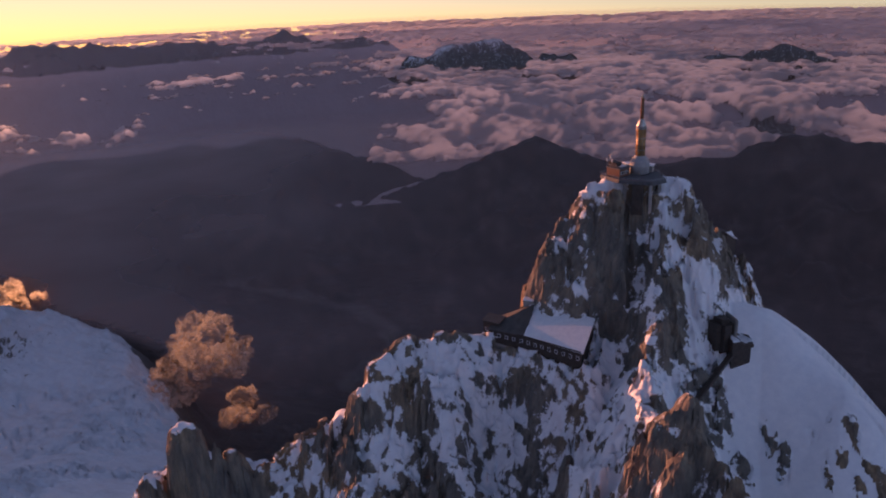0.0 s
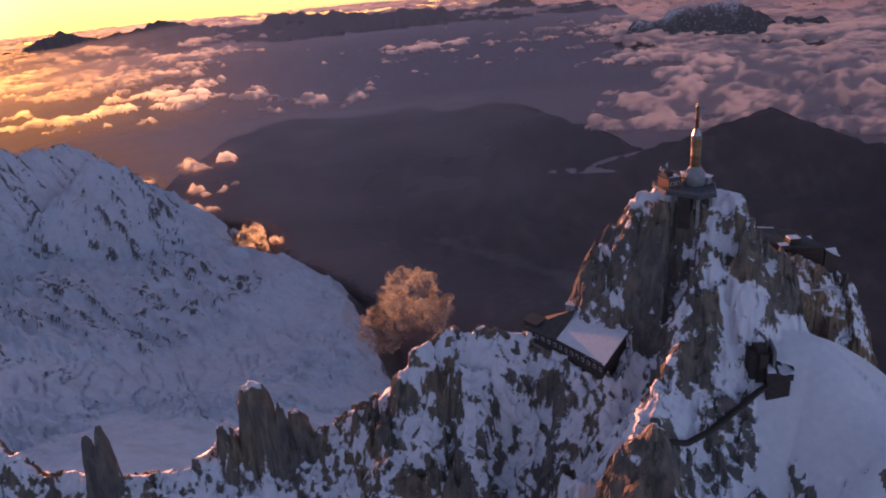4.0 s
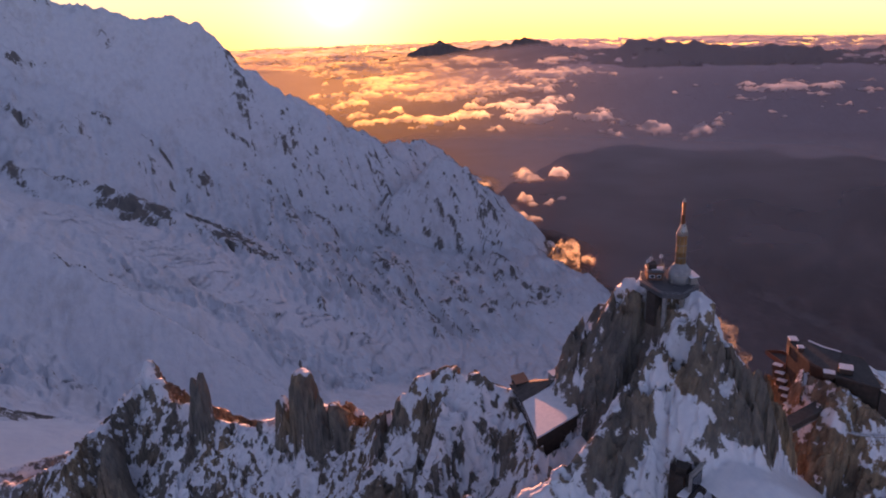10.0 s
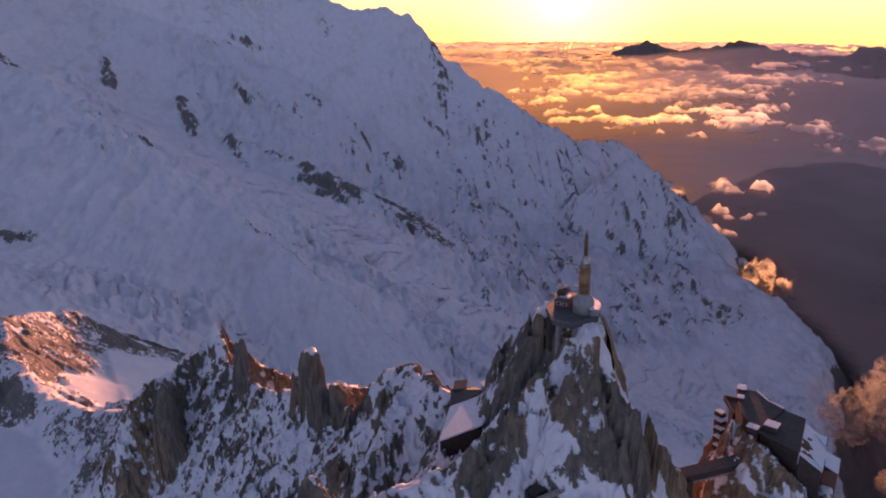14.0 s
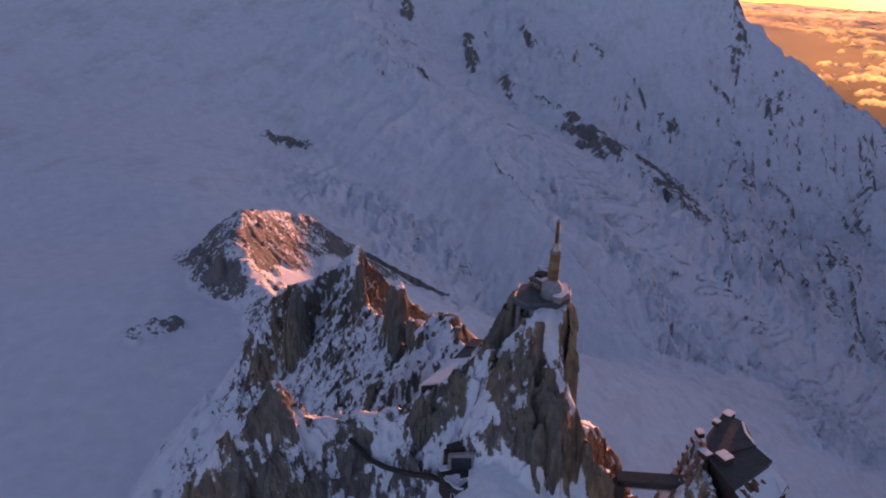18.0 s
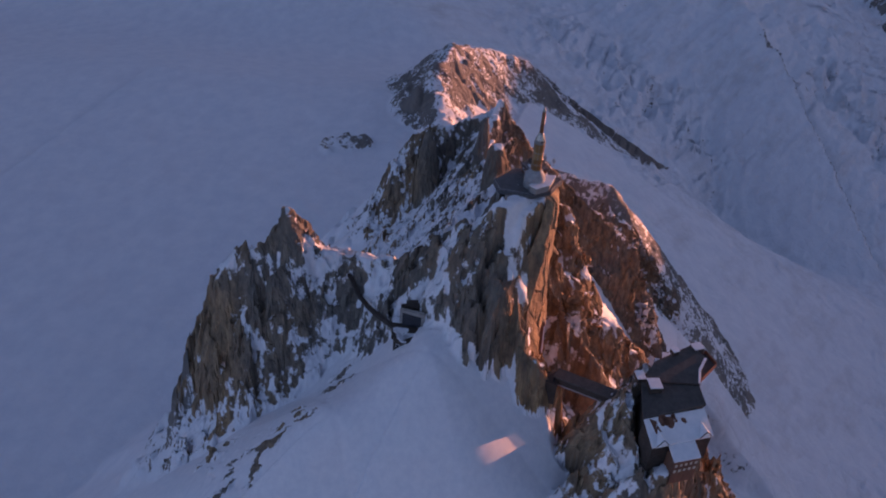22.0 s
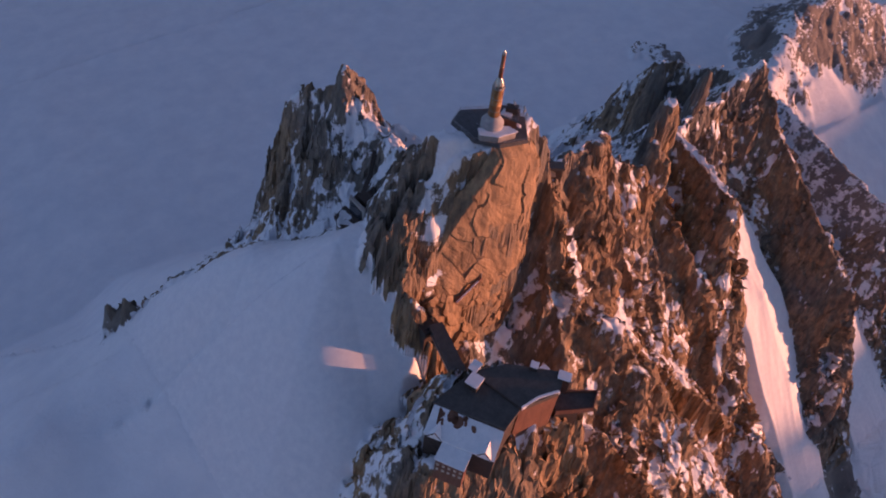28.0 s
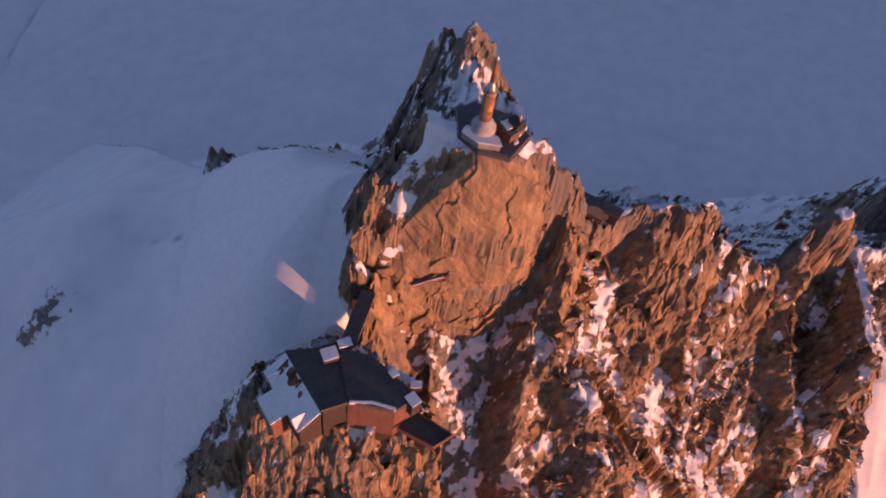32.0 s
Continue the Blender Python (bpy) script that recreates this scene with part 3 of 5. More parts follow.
def far_land(X, Y):
    """Wooded ranges over the valley, and far mountains that stand out of cloud and haze."""
    d = np.hypot(X - MID[0], Y - MID[1])
    az = np.degrees(np.arctan2(-(X - MID[0]), Y - MID[1]))
    wave = fbm(az / 2.2, d / 2500, 4, 101)

    def range_at(dist, bearings, heights, jag, slope, knobs, seed):
        el = np.interp(az, bearings, heights) + jag * (ridged(az / 1.6, az * 0 + seed, 4, seed, 0.6) - 0.45)
        gap = d - dist * (1 + 0.02 * wave)
        return MID[2] + dist * np.tan(np.radians(el)) - slope * np.abs(gap) + knobs * ridged(X / 700 + 0.3 * wave, Y / 700, 5, seed + 1, 0.6) * smooth(0, 900, np.abs(gap))

    # two wooded ranges: the western hump in front, the northern peak behind the side valley
    z1 = range_at(8300, [-2, 1, 3.2, 5.2, 6.8, 8.4, 11.4, 13, 14.9, 17, 18.7, 21.1, 24, 27, 31, 35.5, 39.3, 44, 50], [-19, -16.6, -15.2, -14.6, -13.8, -13.2, -12.1, -11.5, -11.15, -11.5, -11.8, -10.9, -11.3, -11.3, -11.1, -11.9, -14.1, -17, -20], 0.22, 0.52, 260, 103)
    z1 = np.maximum(z1, range_at(7600, [-62, -40, -30, -27, -24.3, -21.5, -18.9, -15, -12.5, -10.4, -8.5, -7, -4.7, -3, -1.5, 1.6, 5, 9, 14], [-11.6, -11.9, -12.2, -12.1, -11.7, -12.4, -13.4, -14.2, -14.6, -14.2, -13.5, -13.1, -12.15, -12.7, -13.2, -14.4, -15.4, -17, -20], 0.3, 0.6, 260, 105))
    # rocky massifs that stand out of the cloud
    z2 = range_at(12500, [-62, -40, -33, -29.3, -25.1, -21.9, -19, -16.5, -13.8, -11.5, -9, -7.6, -6.2, -4.5, -3, -1.7, 0, 2, 4.5, 7, 10], [-9, -8.6, -8.3, -7.9, -6.7, -5.75, -6.3, -6.7, -7.4, -8.3, -7.4, -6.5, -6.1, -6.5, -5.3, -4.95, -5.1, -5.4, -6.1, -8, -12], 0.5, 0.5, 260, 107)
    z2 = np.maximum(z2, range_at(9800, [-62, -34, -29, -26.3, -23, -21.2, -19.5, -17.9, -16, -13], [-11, -10.8, -10.6, -10.4, -9.5, -9.2, -9.5, -9.7, -11, -15], 0.4, 0.55, 220, 109))
    # last dark ranges under the horizon
    z3 = range_at(19000, [-30, -2, 3, 4.5, 6, 7.5, 9.3, 11, 12.5, 13.6, 14.6, 17.5, 20.8, 24, 27.4, 30.7, 33.5, 35.5, 37.5, 40, 42.5, 44.6, 46.4, 48.5, 52, 58, 66], [-9, -7, -6.2, -5.7, -4.6, -4.6, -4.45, -4.4, -4.3, -3.75, -4.3, -4.2, -4.2, -4.2, -3.75, -3.8, -4.3, -3.8, -3.45, -3.7, -3.9, -3.4, -4.0, -4.6, -4.6, -4.9, -5.0], 0.42, 0.3, 190, 113)
    return np.maximum(np.maximum(z1, -2350), np.maximum(z2, z3))


def sheet(name, X, Y, Z, attrs, mat, keep=None, turned=False, faceted=None):
    """A mesh over a grid of places, with values at its corners."""
    r, c = X.shape
    me = bpy.data.meshes.new(name)
    co = np.stack([X, Y, Z], -1).reshape(-1, 3).astype(np.float32)
    idx = np.arange(r * c, dtype=np.int32).reshape(r, c)
    quads = np.stack([idx[:-1, :-1], idx[:-1, 1:], idx[1:, 1:], idx[1:, :-1]], -1).reshape(-1, 4)
    if turned:
        quads = quads[:, ::-1]
    if keep is not None:
        quads = quads[keep.reshape(-1)]
    me.vertices.add(len(co))
    me.vertices.foreach_set("co", co.ravel())
    me.loops.add(quads.size)
    me.loops.foreach_set("vertex_index", quads.ravel())
    me.polygons.add(len(quads))
    me.polygons.foreach_set("loop_start", np.arange(0, quads.size, 4, dtype=np.int32))
    me.polygons.foreach_set("use_smooth", np.ones(len(quads), bool) if faceted is None else ~faceted.reshape(-1))
    me.update(calc_edges=True)
    for key, val in attrs.items():
        me.attributes.new(key, "FLOAT", "POINT").data.foreach_set("value", np.ascontiguousarray(val, np.float32).ravel())
    me.materials.append(mat)
    return new(name, me)


def normals(X, Y, Z):
    P = np.stack([X, Y, Z], -1).astype(np.float32)
    du, dv = np.gradient(P, axis=1), np.gradient(P, axis=0)
    n = np.cross(du, dv)
    n /= np.linalg.norm(n, axis=-1, keepdims=True) + 1e-9
    return np.where(n[..., 2:] < 0, -n, n)
# ---- materials ----
def material(name, rough=0.7, metal=0.0):
    m = bpy.data.materials.new(name)
    m.use_nodes = True
    nt = m.node_tree
    bs = nt.nodes["Principled BSDF"]
    bs.inputs["Roughness"].default_value, bs.inputs["Metallic"].default_value = rough, metal
    return m, nt.nodes, nt.links, bs


def noise_node(n, l, co, scale, detail=6.0, rough=0.6, stretch=None):
    t = n.new("ShaderNodeTexNoise")
    t.inputs["Scale"].default_value, t.inputs["Detail"].default_value, t.inputs["Roughness"].default_value = scale, detail, rough
    if stretch:
        mp = n.new("ShaderNodeMapping")
        mp.inputs["Scale"].default_value = stretch
        l.new(co, mp.inputs["Vector"])
        co = mp.outputs[0]
    l.new(co, t.inputs["Vector"])
    return t.outputs[0]


def ramp(n, l, fac, stops):
    r = n.new("ShaderNodeValToRGB")
    while len(r.color_ramp.elements) < len(stops):
        r.color_ramp.elements.new(0.5)
    for e, (p, c) in zip(r.color_ramp.elements, stops):
        e.position, e.color = p, (*c, 1) if len(c) == 3 else c
    l.new(fac, r.inputs[0])
    return r.outputs[0]


def mix(n, l, fac, a, b):
    x = n.new("ShaderNodeMix")
    x.data_type = "RGBA"
    for sock, v in ((x.inputs[0], fac), (x.inputs[6], a), (x.inputs[7], b)):
        if isinstance(v, (int, float)):
            sock.default_value = v
        elif isinstance(v, tuple):
            sock.default_value = (*v, 1)
        else:
            l.new(v, sock)
    return x.outputs[2]


def calc(n, l, op, a, b, clamp=False):
    x = n.new("ShaderNodeMath")
    x.operation, x.use_clamp = op, clamp
    for sock, v in zip(x.inputs, (a, b)):
        if isinstance(v, (int, float)):
            sock.default_value = v
        else:
            l.new(v, sock)
    return x.outputs[0]


def position(n):
    return n.new("ShaderNodeNewGeometry").outputs["Position"]


def attr(n, name):
    a = n.new("ShaderNodeAttribute")
    a.attribute_name = name
    return a.outputs["Fac"]


def land_material(name, grain, fine, drifts=0.12, ice=0.0, speckle=0.42, pale=0.0, medium=0.6):
    """Snow and granite (or woodland) by the values stored in the mesh, broken up by noise. grain, fine: metres of the marks."""
    m, n, l, bs = material(name)
    co = position(n)
    big = noise_node(n, l, co, 1 / (grain * 6), 4)
    med = noise_node(n, l, co, 1 / grain, 6, 0.65)
    streak = noise_node(n, l, co, 1 / grain, 6, 0.65, (1.0, 1.0, 0.25))
    small = noise_node(n, l, co, 1 / fine, 5, 0.7)
    rock = ramp(n, l, streak, [(0.28, (0.078, 0.074, 0.071)), (0.45, (0.15, 0.138, 0.125)), (0.58, (0.22, 0.195, 0.162)), (0.75, (0.32, 0.27, 0.215))])
    rock = mix(n, l, calc(n, l, "MULTIPLY", big, 0.5), rock, (0.14, 0.132, 0.118))
    rock = mix(n, l, calc(n, l, "MULTIPLY", attr(n, "rust_and_sunglow"), 0.88), rock, ramp(n, l, streak, [(0.3, (0.12, 0.085, 0.055)), (0.5, (0.30, 0.195, 0.105)), (0.7, (0.52, 0.335, 0.17))]))
    rock = mix(n, l, pale, rock, (0.33, 0.30, 0.29))
    if ice:  # wind-scoured ice and grit along the fall line
        fl = n.new("ShaderNodeMapping")
        fl.vector_type = "TEXTURE"
        fl.inputs["Rotation"].default_value, fl.inputs["Scale"].default_value = (0, 0, radians(-27)), (150, 30, 40)
        l.new(co, fl.inputs["Vector"])
        flow = noise_node(n, l, fl.outputs[0], 1.0, 7, 0.68)
        dirt = calc(n, l, "MULTIPLY", attr(n, "ice"), ramp(n, l, calc(n, l, "ADD", calc(n, l, "MULTIPLY", big, 0.5), calc(n, l, "MULTIPLY", flow, 0.5)), [(0.50, (0, 0, 0)), (0.68, (0.5, 0.5, 0.5))]))
    snowc = mix(n, l, ramp(n, l, med, [(0.35, (0, 0, 0)), (0.7, (1, 1, 1))]), (0.76, 0.78, 0.83), (0.86, 0.87, 0.90))
    if ice:
        snowc = mix(n, l, dirt, snowc, (0.50, 0.47, 0.46))
    woodc = ramp(n, l, big, [(0.3, (0.085, 0.07, 0.068)), (0.55, (0.12, 0.098, 0.092)), (0.75, (0.19, 0.15, 0.135))])
    edge = calc(n, l, "ADD", attr(n, "snow"), calc(n, l, "MULTIPLY", calc(n, l, "SUBTRACT", small, 0.5), speckle))
    edge = calc(n, l, "ADD", edge, calc(n, l, "MULTIPLY", calc(n, l, "SUBTRACT", med, 0.5), medium))
    mask = ramp(n, l, edge, [(0.47, (0, 0, 0)), (0.53, (1, 1, 1))])
    bare = mix(n, l, attr(n, "wood"), rock, woodc)
    l.new(mix(n, l, mask, bare, snowc), bs.inputs["Base Color"])
    l.new(mix(n, l, mask, (0.85, 0.85, 0.85), (0.55, 0.55, 0.55)), bs.inputs["Roughness"])
    bs.inputs["Specular IOR Level"].default_value = 0.25
    b1 = n.new("ShaderNodeBump")
    b1.inputs["Strength"].default_value, b1.inputs["Distance"].default_value = 0.7, fine * 0.6
    cracks = n.new("ShaderNodeTexVoronoi")
    cracks.feature = "DISTANCE_TO_EDGE"
    cracks.inputs["Scale"].default_value = 1 / grain
    l.new(co, cracks.inputs["Vector"])
    h = calc(n, l, "ADD", calc(n, l, "MULTIPLY", small, 1.0), calc(n, l, "MULTIPLY", calc(n, l, "MINIMUM", cracks.outputs["Distance"], 0.12), mix(n, l, mask, (3, 3, 3), calc(n, l, "MULTIPLY", attr(n, "ice"), ice))))
    h = calc(n, l, "MULTIPLY", h, mix(n, l, mask, (1, 1, 1), (drifts,) * 3))
    h = calc(n, l, "ADD", h, calc(n, l, "MULTIPLY", mask, 0.35))
    if ice:
        h = calc(n, l, "ADD", h, calc(n, l, "MULTIPLY", calc(n, l, "MULTIPLY", flow, attr(n, "ice")), 1.3))
    l.new(h, b1.inputs["Height"])
    l.new(b1.outputs[0], bs.inputs["Normal"])
    return m


def plain_material(name, colours, scale, rough=0.7, metal=0.0, bump=0.02, stretch=None):
    """A surface with two shades or more, worn and uneven."""
    m, n, l, bs = material(name, rough, metal)
    co = n.new("ShaderNodeTexCoord").outputs["Object"]
    a = noise_node(n, l, co, scale, 6, 0.65, stretch)
    stops = [(0.3 + 0.4 * k / max(1, len(colours) - 1), c) for k, c in enumerate(colours)]
    l.new(ramp(n, l, a, stops), bs.inputs["Base Color"])
    r = noise_node(n, l, co, scale * 3, 4)
    l.new(ramp(n, l, r, [(0.3, (rough * 0.8,) * 3), (0.7, (min(1, rough * 1.15),) * 3)]), bs.inputs["Roughness"])
    b = n.new("ShaderNodeBump")
    b.inputs["Strength"].default_value, b.inputs["Distance"].default_value = 0.5, bump
    l.new(r, b.inputs["Height"])
    l.new(b.outputs[0], bs.inputs["Normal"])
    return m


MASSIF = land_material("granite_and_snow", 3.5, 0.9, speckle=0.34, medium=0.42)
FAR_LAND = land_material("far_slopes", 24.0, 6.0, 0.3, 8.0, 0.95, 0.3)
ROOF_DARK = plain_material("dark_sheet_roof", [(0.06, 0.056, 0.054), (0.105, 0.096, 0.088)], 0.4, 0.9, 0.0)
ROOF_SNOW = plain_material("roof_snow", [(0.72, 0.75, 0.8), (0.86, 0.87, 0.9)], 0.5, 0.6, 0.0, 0.08)
TIMBER_RED = plain_material("red_brown_cladding", [(0.13, 0.06, 0.04), (0.22, 0.10, 0.06)], 0.6, 0.75, 0.0, 0.02, (1, 1, 0.2))
TIMBER_DARK = plain_material("dark_cladding", [(0.03, 0.022, 0.018), (0.07, 0.05, 0.04)], 0.6, 0.75, 0.0, 0.02)
CONCRETE = plain_material("weathered_concrete", [(0.22, 0.21, 0.2), (0.36, 0.34, 0.32)], 0.5, 0.85, 0.0, 0.03)
DECK_GREY = plain_material("dark_deck_plates", [(0.07, 0.072, 0.078), (0.13, 0.13, 0.135)], 0.8, 0.7, 0.1)
STEEL = plain_material("grey_steel", [(0.25, 0.26, 0.27), (0.42, 0.42, 0.42)], 1.0, 0.5, 0.6)
MAST_GOLD = plain_material("ochre_mast_skin", [(0.26, 0.135, 0.045), (0.40, 0.21, 0.07)], 0.35, 0.5, 0.2)
MAST_GREY = plain_material("pale_mast_skin", [(0.24, 0.22, 0.20), (0.36, 0.33, 0.30)], 0.4, 0.5, 0.2)
MAST_RED = plain_material("red_brown_mast_skin", [(0.20, 0.09, 0.045), (0.30, 0.14, 0.07)], 0.35, 0.45, 0.3)
MAST_METAL = plain_material("dull_metal_cone", [(0.34, 0.31, 0.28), (0.46, 0.42, 0.38)], 0.5, 0.3, 0.8)
PLINTH_GREY = plain_material("grey_plinth_concrete", [(0.26, 0.26, 0.27), (0.40, 0.40, 0.41)], 0.4, 0.8, 0.0, 0.03)
WHITE_PAINT = plain_material("white_weathered_paint", [(0.55, 0.56, 0.58), (0.75, 0.75, 0.76)], 0.6, 0.6)
# ---- the land itself ----
def snow_value(X, Y, Z, rocky, step):
    """Snow lies where the rock is flat enough and in hollows and gullies, not on ribs or walls."""
    n = normals(X, Y, Z)[..., 2]
    n = blurred(n, 1)
    wide = blurred(n, 5)
    hollow = (blurred(Z, 7) - Z) / (step * 7)
    soft = 0.42 + 0.5 * (n - 0.5) + 0.95 * (wide - 0.5) + 0.10 * np.clip(hollow, -2, 2) + 0.28 * fbm(X / (step * 22), Y / (step * 22), 4, 121) + 0.05 * fbm(X / (step * 2.5), Y / (step * 2.5), 2, 125)
    soft = soft + (0.04 + 0.09 * smooth(312, 298, Y)) * smooth(332, 322, Y) * smooth(-420, -380, X) + 0.16 * smooth(400, 394, Y) * smooth(372, 378, Y) * smooth(90, 100, X) * smooth(-340, -300, X) - 0.2 * smooth(-330, -450, X) - 0.13 * smooth(-560, -660, X) - (0.02 + 0.08 * smooth(-120, -200, X)) * np.maximum(north_of(X, Y), smooth(328, 345, Y) * smooth(110, 90, X) * smooth(40, 60, X)) * smooth(-420, -340, X) - 0.25 * smooth(58, 68, Z) * smooth(250, 240, Y) + 0.14 * smooth(250, 235, Y) * smooth(20, 40, X)
    for x, y, r, _ in BOULDERS:
        soft = soft - 0.36 * np.exp(-(((X - x) ** 2 + (Y - y) ** 2) / r**2) ** 2)
    return np.clip(np.where(rocky > 0.5, soft, 1.0), 0, 1), n


AX0, AX1, AY0, AY1, ASTEP = -430, 215, 150, 480, 0.7
gx, gy = np.meshgrid(np.arange(AX0, AX1 + 0.1, ASTEP), np.arange(AY0, AY1 + 0.1, ASTEP))
gz, grock, gwood = land(gx, gy)
nn = normals(gx, gy, gz)
steep = grock * smooth(0.95, 0.5, nn[..., 2])
bump3 = 0.9 * vnoise3(gx / 8, gy / 8, gz / 10, 131) - 1.1 * np.abs(vnoise3(gx / 3.6, gy / 3.6, gz / 6, 132)) + 0.7 * vnoise3(gx / 1.7, gy / 1.7, gz / 2.0, 133)
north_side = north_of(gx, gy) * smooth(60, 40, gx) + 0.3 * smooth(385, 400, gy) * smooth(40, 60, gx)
tilted, level = (1.5 * gx + gz) / 1.8 + 5 * vnoise3(gx / 25, gy / 25, gz / 25, 134), (gx - 1.5 * gz) / 1.8
slabs = 6.5 * vnoise3(tilted / 11, level / 60, gy / 60, 135) - 4.0 * np.abs(vnoise3(tilted / 4.5, level / 26, gy / 30, 136)) + 2.0 * vnoise3(gx / 20, gy / 20, gz / 18, 137) + 1.6 * vnoise3(gx / 4, gy / 4, gz / 5, 142)
bump3 = bump3 * (1 - 0.5 * np.clip(north_side, 0, 1)) + slabs * np.clip(north_side, 0, 1)
edge = smooth(0, 8, np.minimum(np.minimum(gx - AX0, AX1 - gx), np.minimum(gy - AY0, AY1 - gy)))
rim_gap = np.minimum(np.minimum(gx - AX0, AX1 - gx), np.minimum(gy - AY0, AY1 - gy))
gz = gz - 1.6 * smooth(3.0, 0, rim_gap)  # the outer rows dip under the glacier
px, py, pz = gx + nn[..., 0] * bump3 * steep * edge, gy + nn[..., 1] * bump3 * steep * edge, gz + nn[..., 2] * bump3 * steep * edge
gsnow, _ = snow_value(px, py, pz, grock, 1.0)
clumps = 0.22 * vnoise3(gx / 9, gy / 9, gz / 9, 138) + 0.16 * vnoise3(gx / 3.6, gy / 3.6, gz / 3.6, 139) + 0.16 * vnoise3(gx / 1.7, gy / 1.7, gz / 1.7, 140) + 0.26 * vnoise3((gx + 0.7 * gz) / 2.4, (gy + 0.3 * gz) / 2.4, (gz - 0.7 * gx) / 8, 144)
gsnow = np.where(grock > 0.5, np.clip(gsnow + clumps , 0, 1), gsnow)
gsnow = np.where(grock > 0.5, 0.5 + 0.7 * (gsnow - 0.5), gsnow)
for fx, fy, fr in ((95, 302, 6), (99, 301, 6), (104, 297, 7), (103, 287, 7), (61, 296, 5), (63, 287, 5), (89, 268, 7), (84, 262, 6), (110, 304, 6), (107, 336, 6), (111, 337, 5), (124, 345, 5), (122, 352, 5), (-5, 292, 12), (-3, 277, 8), (20, 296, 9), (8, 290, 7)):  # snow couloirs between the ribs
    gsnow = np.clip(gsnow + 0.17 * np.exp(-(((gx - fx) ** 2 + (gy - fy) ** 2) / fr**2) ** 1.5), 0, 1)
# rust stain, with extra orange on sunset faces painting in their evening warmth
rust_and_sunglow = np.clip(0.15 + 0.75 * np.clip(north_side * (0.35 + 0.65 * smooth(-250, -110, gx)) + 0.6 * smooth(395, 408, gy) * smooth(40, 60, gx), 0, 1) * (1 - 0.6 * smooth(404, 394, gy) * smooth(60, 80, gx)) + 0.55 * smooth(328, 336, gy) * smooth(395, 380, gy) * smooth(80, 100, gx) + 0.5 * vnoise3(gx / 25, gy / 25, gz / 25, 141) + 0.5 * smooth(205, 190, gy) + 0.3 * smooth(9, 5, np.hypot(gx + 120, gy - 282)), 0, 1)
tagged(sheet("rock_peak", px, py, pz, {"snow": gsnow, "wood": gwood * 0, "rust_and_sunglow": rust_and_sunglow}, MASSIF, faceted=gsnow[:-1, :-1] < 0.5), "jagged brown granite peak with snow in its gullies and on its ledges", "mountain", kind="structure")

def open_snow(X, Y, n, rocky):
    """Snow away from the peak: bare on steep and rocky stretches, in streaks."""
    return np.clip(0.98 - rocky * 0.75 + 1.0 * np.minimum(0, n - 0.77) + 0.16 * fbm(X / 110, Y / 110, 4, 141) + 0.10 * fbm(X / 30, Y / 30, 3, 145) + 0.6 * rocky * fbm(X / 22, Y / 22, 3, 149) + 0.4 * rocky * fbm(X / 11, Y / 11, 2, 146), 0, 1)


bx, by = np.meshgrid(np.arange(-1182, 562, 3.5), np.arange(-420, 961, 3.5))
bz, brock, bwood = land(bx, by)
inside = (bx > AX0 + 9) & (bx < AX1 - 9) & (by > AY0 + 9) & (by < AY1 - 9)
bz = np.where((bx > AX0 + 5.5) & (bx < AX1 - 5.5) & (by > AY0 + 5.5) & (by < AY1 - 5.5), bz - 3, bz)
bsnow, bn = snow_value(bx, by, bz, brock, 2.5)
bsnow = bsnow - 0.12 * smooth(440, 480, by) * smooth(110, 60, bx) * smooth(-420, -340, bx) + 0.12 * fbm(bx / 9, by / 9, 3, 147)
bsnow = np.where(brock > 0.9, np.clip(bsnow, 0, 1), open_snow(bx, by, bn, brock))
quad_in = inside[:-1, :-1] & inside[1:, 1:] & inside[:-1, 1:] & inside[1:, :-1]
tagged(sheet("glacier", bx, by, bz, {"snow": bsnow, "wood": bwood, "ice": crevassed(bx, by)}, FAR_LAND, ~quad_in), "broad snow-covered glacier basin round the foot of the peak", "glacier", kind="structure")

# the great wall under the summit terrace: a smooth sheet of granite with a slanting grain
wu, wz = np.meshgrid(np.linspace(0, 1, 190), np.linspace(0, 1, 300))
WALL_X, WALL_Y = np.array([120, 115, 109, 101, 87, 74, 63, 55, 48]), np.array([338, 338.5, 339.5, 341, 343, 342.5, 339, 333, 324])
wx0, wy0 = np.interp(wu, np.linspace(0, 1, 9), WALL_X), np.interp(wu, np.linspace(0, 1, 9), WALL_Y)
WALL_TOP = np.array([70, 78, 88, 106, 127, 127, 118, 103, 84])
wz = -4 + (np.interp(wu, np.linspace(0, 1, 9), WALL_TOP) + 4) * (1 - wz)
push = np.interp(-wz, [-127.5, -124, -116, -100, -80, -59, -40, -25, -10, 4], [-2.5, -0.3, 0.8, 1.2, 1.6, 3.0, 4.0, 4.6, 6.0, 9.0]) + 6.0 * smooth(0.48, 0.25, wu) * smooth(80, 50, wz) - 4.0 * smooth(0.12, 0.0, wu) - 4.0 * smooth(0.88, 1.0, wu) - (3.0 + 6.0 * smooth(0.45, 0.3, wu)) * smooth(6, 0, np.interp(wu, np.linspace(0, 1, 9), WALL_TOP) - wz)
fan = np.interp(wu, [0, 0.25, 0.5, 1.0], [-0.3, -0.2, 0.0, 0.95])
ox, oy = -np.sin(fan), np.cos(fan)
slant = wx0 * 0.55 + wz * 0.83
cross = wx0 * 0.83 - wz * 0.55 + 6 * fbm(wx0 / 30, wz / 30, 2, 171)
